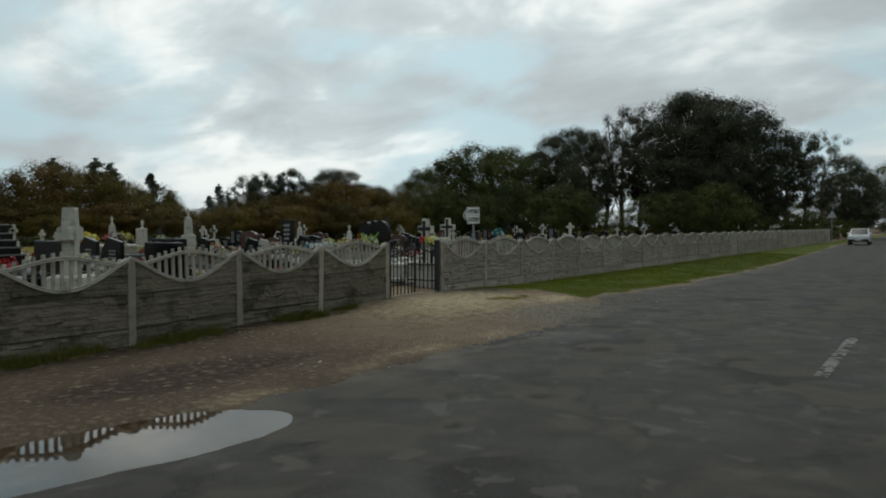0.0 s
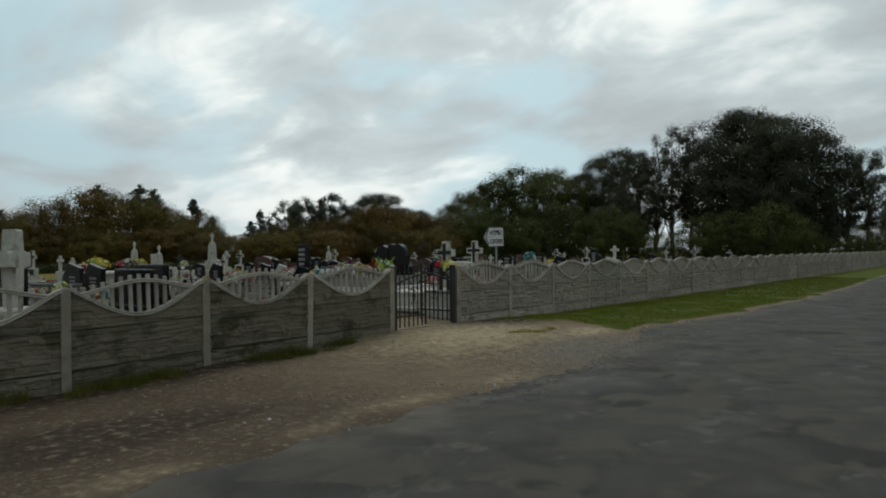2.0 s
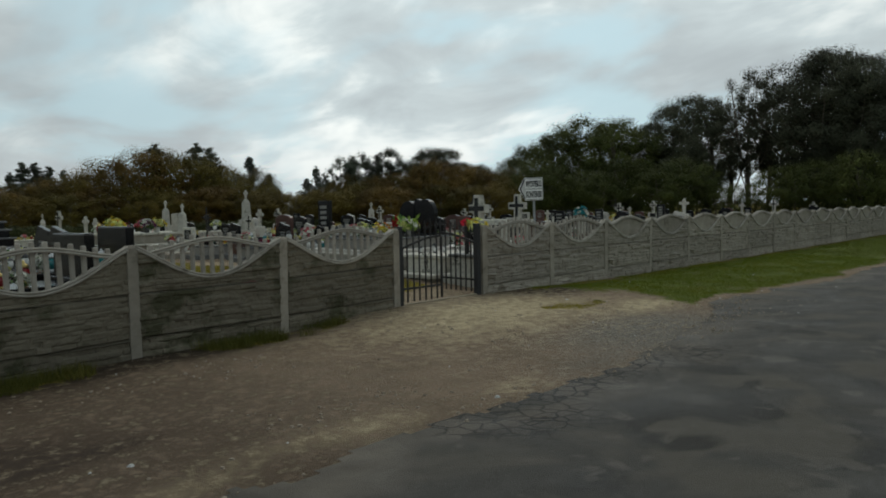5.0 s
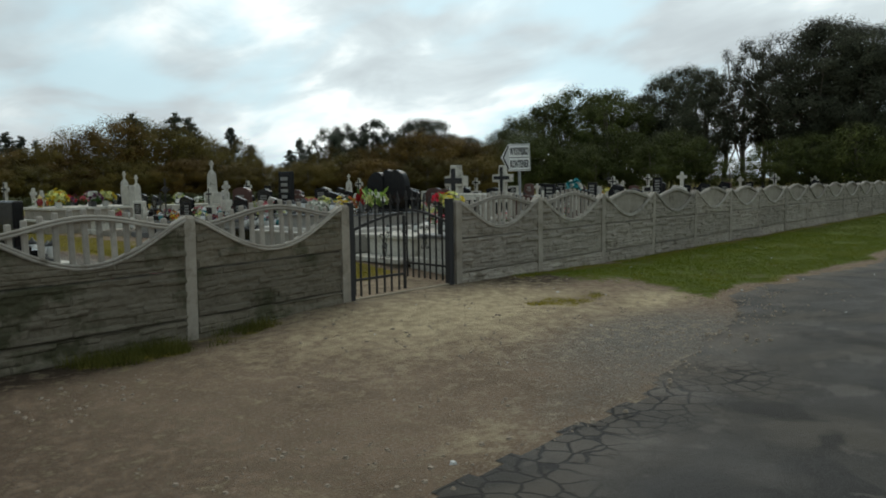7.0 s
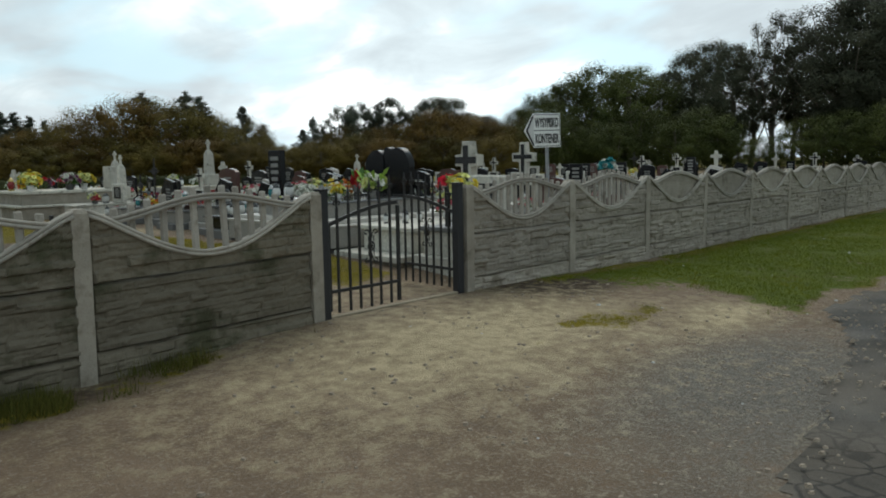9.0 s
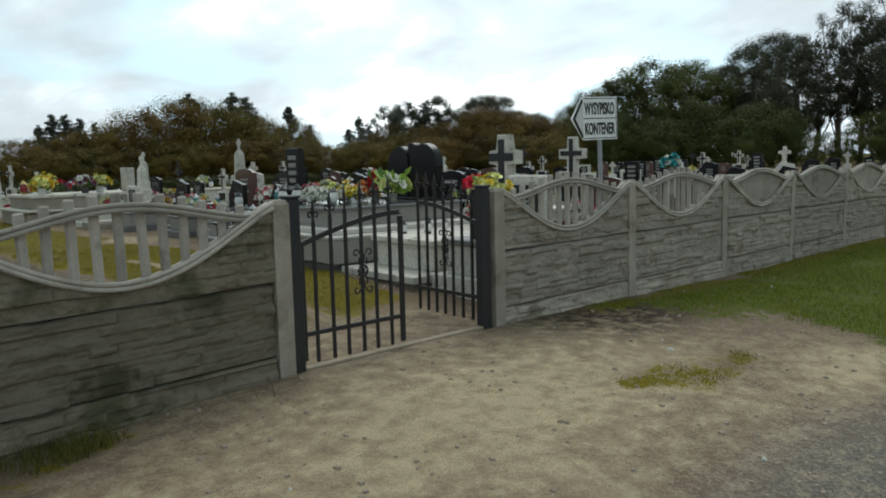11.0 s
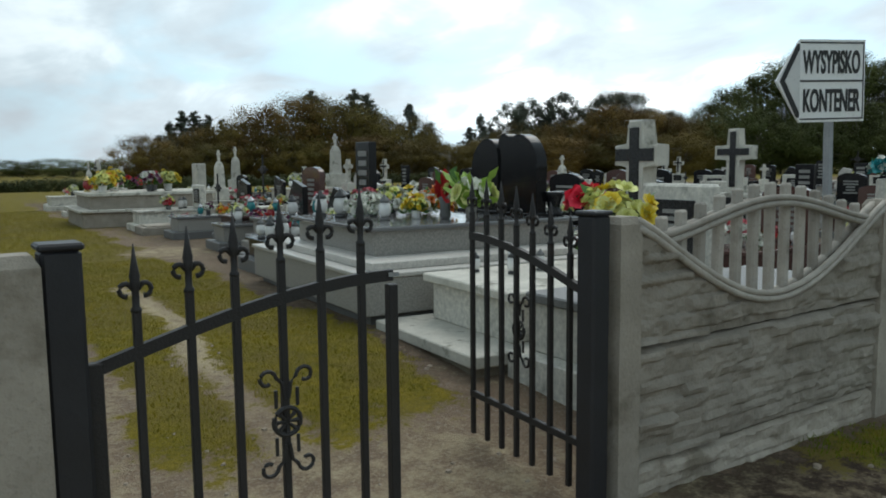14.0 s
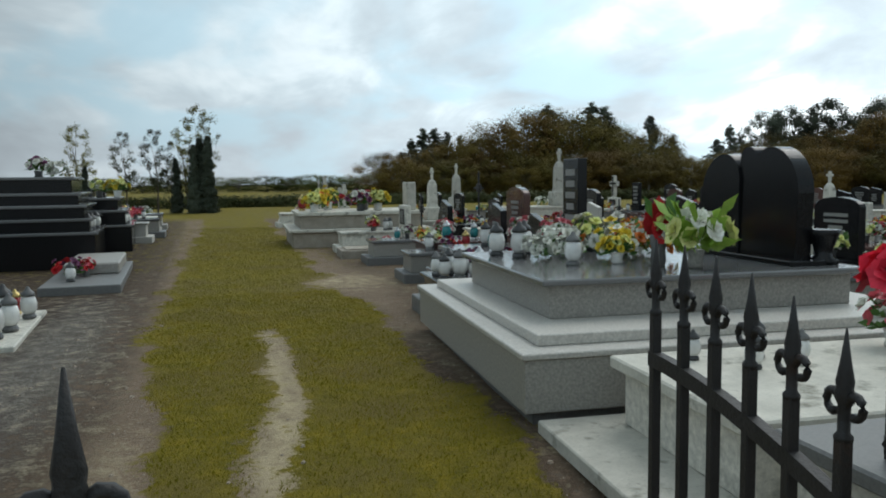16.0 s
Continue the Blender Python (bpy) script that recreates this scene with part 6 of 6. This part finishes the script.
# ---- car and warning sign down the road ----
def car():
    c = thing("car", "silver hatchback coming down the road with headlights", "car")
    side = [(-2.0, 0.32), (-2.02, 0.62), (-1.88, 0.82), (-0.95, 0.93), (-0.30, 1.40), (0.85, 1.45), (1.65, 1.05), (1.95, 0.92), (2.02, 0.55), (1.95, 0.30)]
    bm = bmesh.new()
    rows = []
    for y, k in ((-0.84, 0.97), (-0.80, 1.0), (0.80, 1.0), (0.84, 0.97)):
        rows.append([bm.verts.new((x * (1 if abs(y) < 0.82 else 0.985), y * (1.0 if z < 0.95 else 0.80), z * k if z > 0.6 else z)) for x, z in side])
    for a, b in zip(rows, rows[1:]):
        for i in range(len(side)):
            j = (i + 1) % len(side)
            bm.faces.new((a[i], a[j], b[j], b[i]))
    bm.faces.new(rows[0])
    bm.faces.new(rows[-1][::-1])
    bmesh.ops.recalc_face_normals(bm, faces=bm.faces)
    part("body", bm, "car_paint", c)
    bm = bmesh.new()
    vs = [bm.verts.new(p) for p in ((-0.96, -0.66, 0.96), (-0.96, 0.66, 0.96), (-0.37, 0.58, 1.37), (-0.37, -0.58, 1.37))]
    bm.faces.new(vs)
    bmesh.ops.translate(bm, verts=bm.verts, vec=(-0.012, 0, 0.010))
    part("windscreen", bm, "car_glass", c, "dark windscreen")
    for s in (-1, 1):
        bm = bmesh.new()
        vs = [bm.verts.new(p) for p in ((-0.75, s * 0.745, 0.98), (1.35, s * 0.745, 1.0), (0.8, s * 0.69, 1.36), (-0.28, s * 0.69, 1.33))]
        bm.faces.new(vs)
        part("side_window", bm, "car_glass", c)
        part("headlight", box(-2.03, -1.93, s * 0.62 - 0.14, s * 0.62 + 0.14, 0.60, 0.76, bevel=0.02), "lamp_glass", c, "clear headlight")
        part("mirror", box(-0.72, -0.62, s * 0.88 - 0.09, s * 0.88 + 0.09, 0.95, 1.07, bevel=0.02), "car_paint", c)
        for x in (-1.28, 1.28):
            t = part("wheel", add_lathe(bmesh.new(), [(0.20, -0.10), (0.30, -0.10), (0.32, -0.06), (0.32, 0.06), (0.30, 0.10), (0.20, 0.10)], 18, pose(0, 0, 0, 90)), "rubber", c, "black tyre")
            t.matrix_basis = pose(x, s * 0.74, 0.32)
            rim = part("rim", add_lathe(bmesh.new(), [(0.18, -0.11), (0.19, 0.11)], 12, pose(0, 0, 0, 90)), "silver", t)
    part("bumper", box(-2.08, -1.9, -0.8, 0.8, 0.30, 0.50, bevel=0.04), "rubber", c)
    part("number_plate", box(-2.10, -2.082, -0.26, 0.26, 0.40, 0.51), "sign_white", c)
    return c


car_ob = car()
car_ob.matrix_basis = pose(62.0, -3.6, float(ground_z(62, -3.6)) + 0.034, 0, 0, 1.5)
warn = thing("warning_sign", "triangular road warning sign on a grey pole", "sign")
part("pole", add_lathe(bmesh.new(), [(0.03, -0.3), (0.03, 2.9)], 8), "zinc", warn)
tri = bmesh.new()
o = [(0.46 * math.cos(a), 2.62 + 0.46 * math.sin(a)) for a in (radians(90), radians(210), radians(330))]
add_slab(tri, o, -0.05, -0.035)
part("plate", tri, "zinc", warn, "grey triangular plate")
warn.matrix_basis = spot(66, -0.9, 20)

# ---- road mark, stones, litter and grass ----
mark_me = sheet("road_mark", np.arange(-5.9, -2.3, 0.05), np.arange(-9.02, -8.84, 0.03), lambda x, y: ground_z(x, y) + 0.039, lambda x, y: vnoise(x, y, 0.07) > 0.36)
mark_me.materials.append(material("worn_road_paint", (0.16, 0.155, 0.14), (0.25, 0.245, 0.225), 20, 0.8, 0.2))
tagged(new("road_mark", mark_me), "worn white dash painted on the asphalt", "road marking", kind="structure")


def scatter(n, region, size, seed, amount=None):
    r = np.random.RandomState(seed)
    x, y = r.uniform(region[0], region[1], n), r.uniform(region[2], region[3], n)
    ok = np.ones(n, bool) if amount is None else r.rand(n) < amount(x, y)
    return x[ok], y[ok], r


def pebbles(name, label, n, region, lo, hi, seed, mat, amount):
    x, y, r = scatter(n, region, 0, seed, amount)
    verts, faces = [], []
    z = ground_z(x, y)
    for i in range(len(x)):
        s = lo + (hi - lo) * r.rand() ** 4
        if y[i] < road_edge(x[i]):
            z[i] += 0.03
        b = len(verts)
        a0 = r.uniform(0, 6.28)
        for k in range(5):
            a = a0 + k * 1.2566
            q = s * r.uniform(0.7, 1.1)
            verts.append((x[i] + q * math.cos(a), y[i] + q * math.sin(a), z[i] - 0.2 * s))
        for k in range(5):
            a = a0 + k * 1.2566 + 0.3
            q = s * r.uniform(0.45, 0.7)
            verts.append((x[i] + q * math.cos(a), y[i] + q * math.sin(a), z[i] + s * r.uniform(0.35, 0.6)))
        for k in range(5):
            j = (k + 1) % 5
            faces.append((b + k, b + j, b + 5 + j, b + 5 + k))
        faces.append(tuple(b + 5 + k for k in range(5)))
    me = bpy.data.meshes.new(name)
    me.from_pydata(verts, [], faces)
    me.materials.append(M[mat])
    tagged(new(name, me), label, "stones", kind="stuff")


pebbles("gravel", "small grey stones scattered on the soil", 7000, (-10, 3, -4.6, 0.0), 0.003, 0.030, 3, "stone", lambda x, y: 0.95 * (1 - grass_amount(x, y)) * (1 - 0.93 * smooth(-x, 6.0, 8.5)) * smooth(vnoise(x, y, 0.6), 0.35, 0.75))
pebbles("gravel", "small pale stones scattered along the cemetery path", 1300, (-2.4, 0.9, 0.1, 8), 0.005, 0.024, 4, "stone", lambda x, y: 0.8 * (1 - grass_amount(x, y)))
pebbles("gravel", "grey stone chips at the broken road edge", 5000, (-3.5, 1.8, -4.6, -2.4), 0.003, 0.024, 9, "stone", lambda x, y: 0.9 * gauss(x, y, -0.9, -3.5, 1.9, 0.7))
pebbles("litter", "pale scraps of litter lying about", 34, (-9, 9, -5.2, 0.0), 0.012, 0.04, 6, "litter", None)


def blades(name, label, n, region, h0, h1, seed, mat, floor=0.45):
    x, y, r = scatter(n, region, 0, seed, lambda a, b: np.clip((grass_amount(a, b) + 0.8 * (vnoise(a, b, 0.35) - 0.5) - floor) * 3, 0, 1))
    z = ground_z(x, y) - 0.004
    k = len(x)
    a, h, w = r.uniform(0, 6.28, k), r.uniform(h0, h1, k), r.uniform(0.002, 0.0045, k)
    lean = r.uniform(0.1, 0.8, k) * h
    b = r.uniform(0, 6.28, k)
    p0 = np.stack([x + w * np.cos(a), y + w * np.sin(a), z], -1)
    p1 = np.stack([x - w * np.cos(a), y - w * np.sin(a), z], -1)
    p2 = np.stack([x + lean * np.cos(b), y + lean * np.sin(b), z + h], -1)
    verts = np.stack([p0, p1, p2], 1).reshape(-1, 3)
    o = new(name, mesh_of(name, verts, np.arange(len(verts)).reshape(-1, 3), mat))
    tagged(o, label, "grass", kind="stuff")


blades("grass", "short olive grass growing on the path", 70000, (-1.9, 0.9, 0.6, 9), 0.008, 0.028, 11, "blade")
blades("grass", "short olive grass growing further along the path", 40000, (-2.2, 1.2, 9, 24), 0.01, 0.035, 12, "blade")
blades("grass", "green verge grass growing along the fence", 90000, (0.6, 14, -3.9, 0.0), 0.012, 0.045, 13, "blade_fresh")
blades("grass", "green verge grass growing further along the fence", 60000, (14, 34, -4.3, 0.0), 0.02, 0.06, 17, "blade_fresh")
blades("grass", "weeds and grass growing at the fence foot", 30000, (-14, -2.2, -0.55, -0.06), 0.04, 0.16, 14, "weed", 0.12)
blades("grass", "sparse grass tufts growing in the sandy soil", 16000, (-2.4, 1.3, -2.5, -1.3), 0.008, 0.03, 15, "blade", 0.5)
blades("grass", "grass growing inside behind the fence", 26000, (-4.6, -1.9, 0.3, 4.4), 0.02, 0.07, 16, "blade")
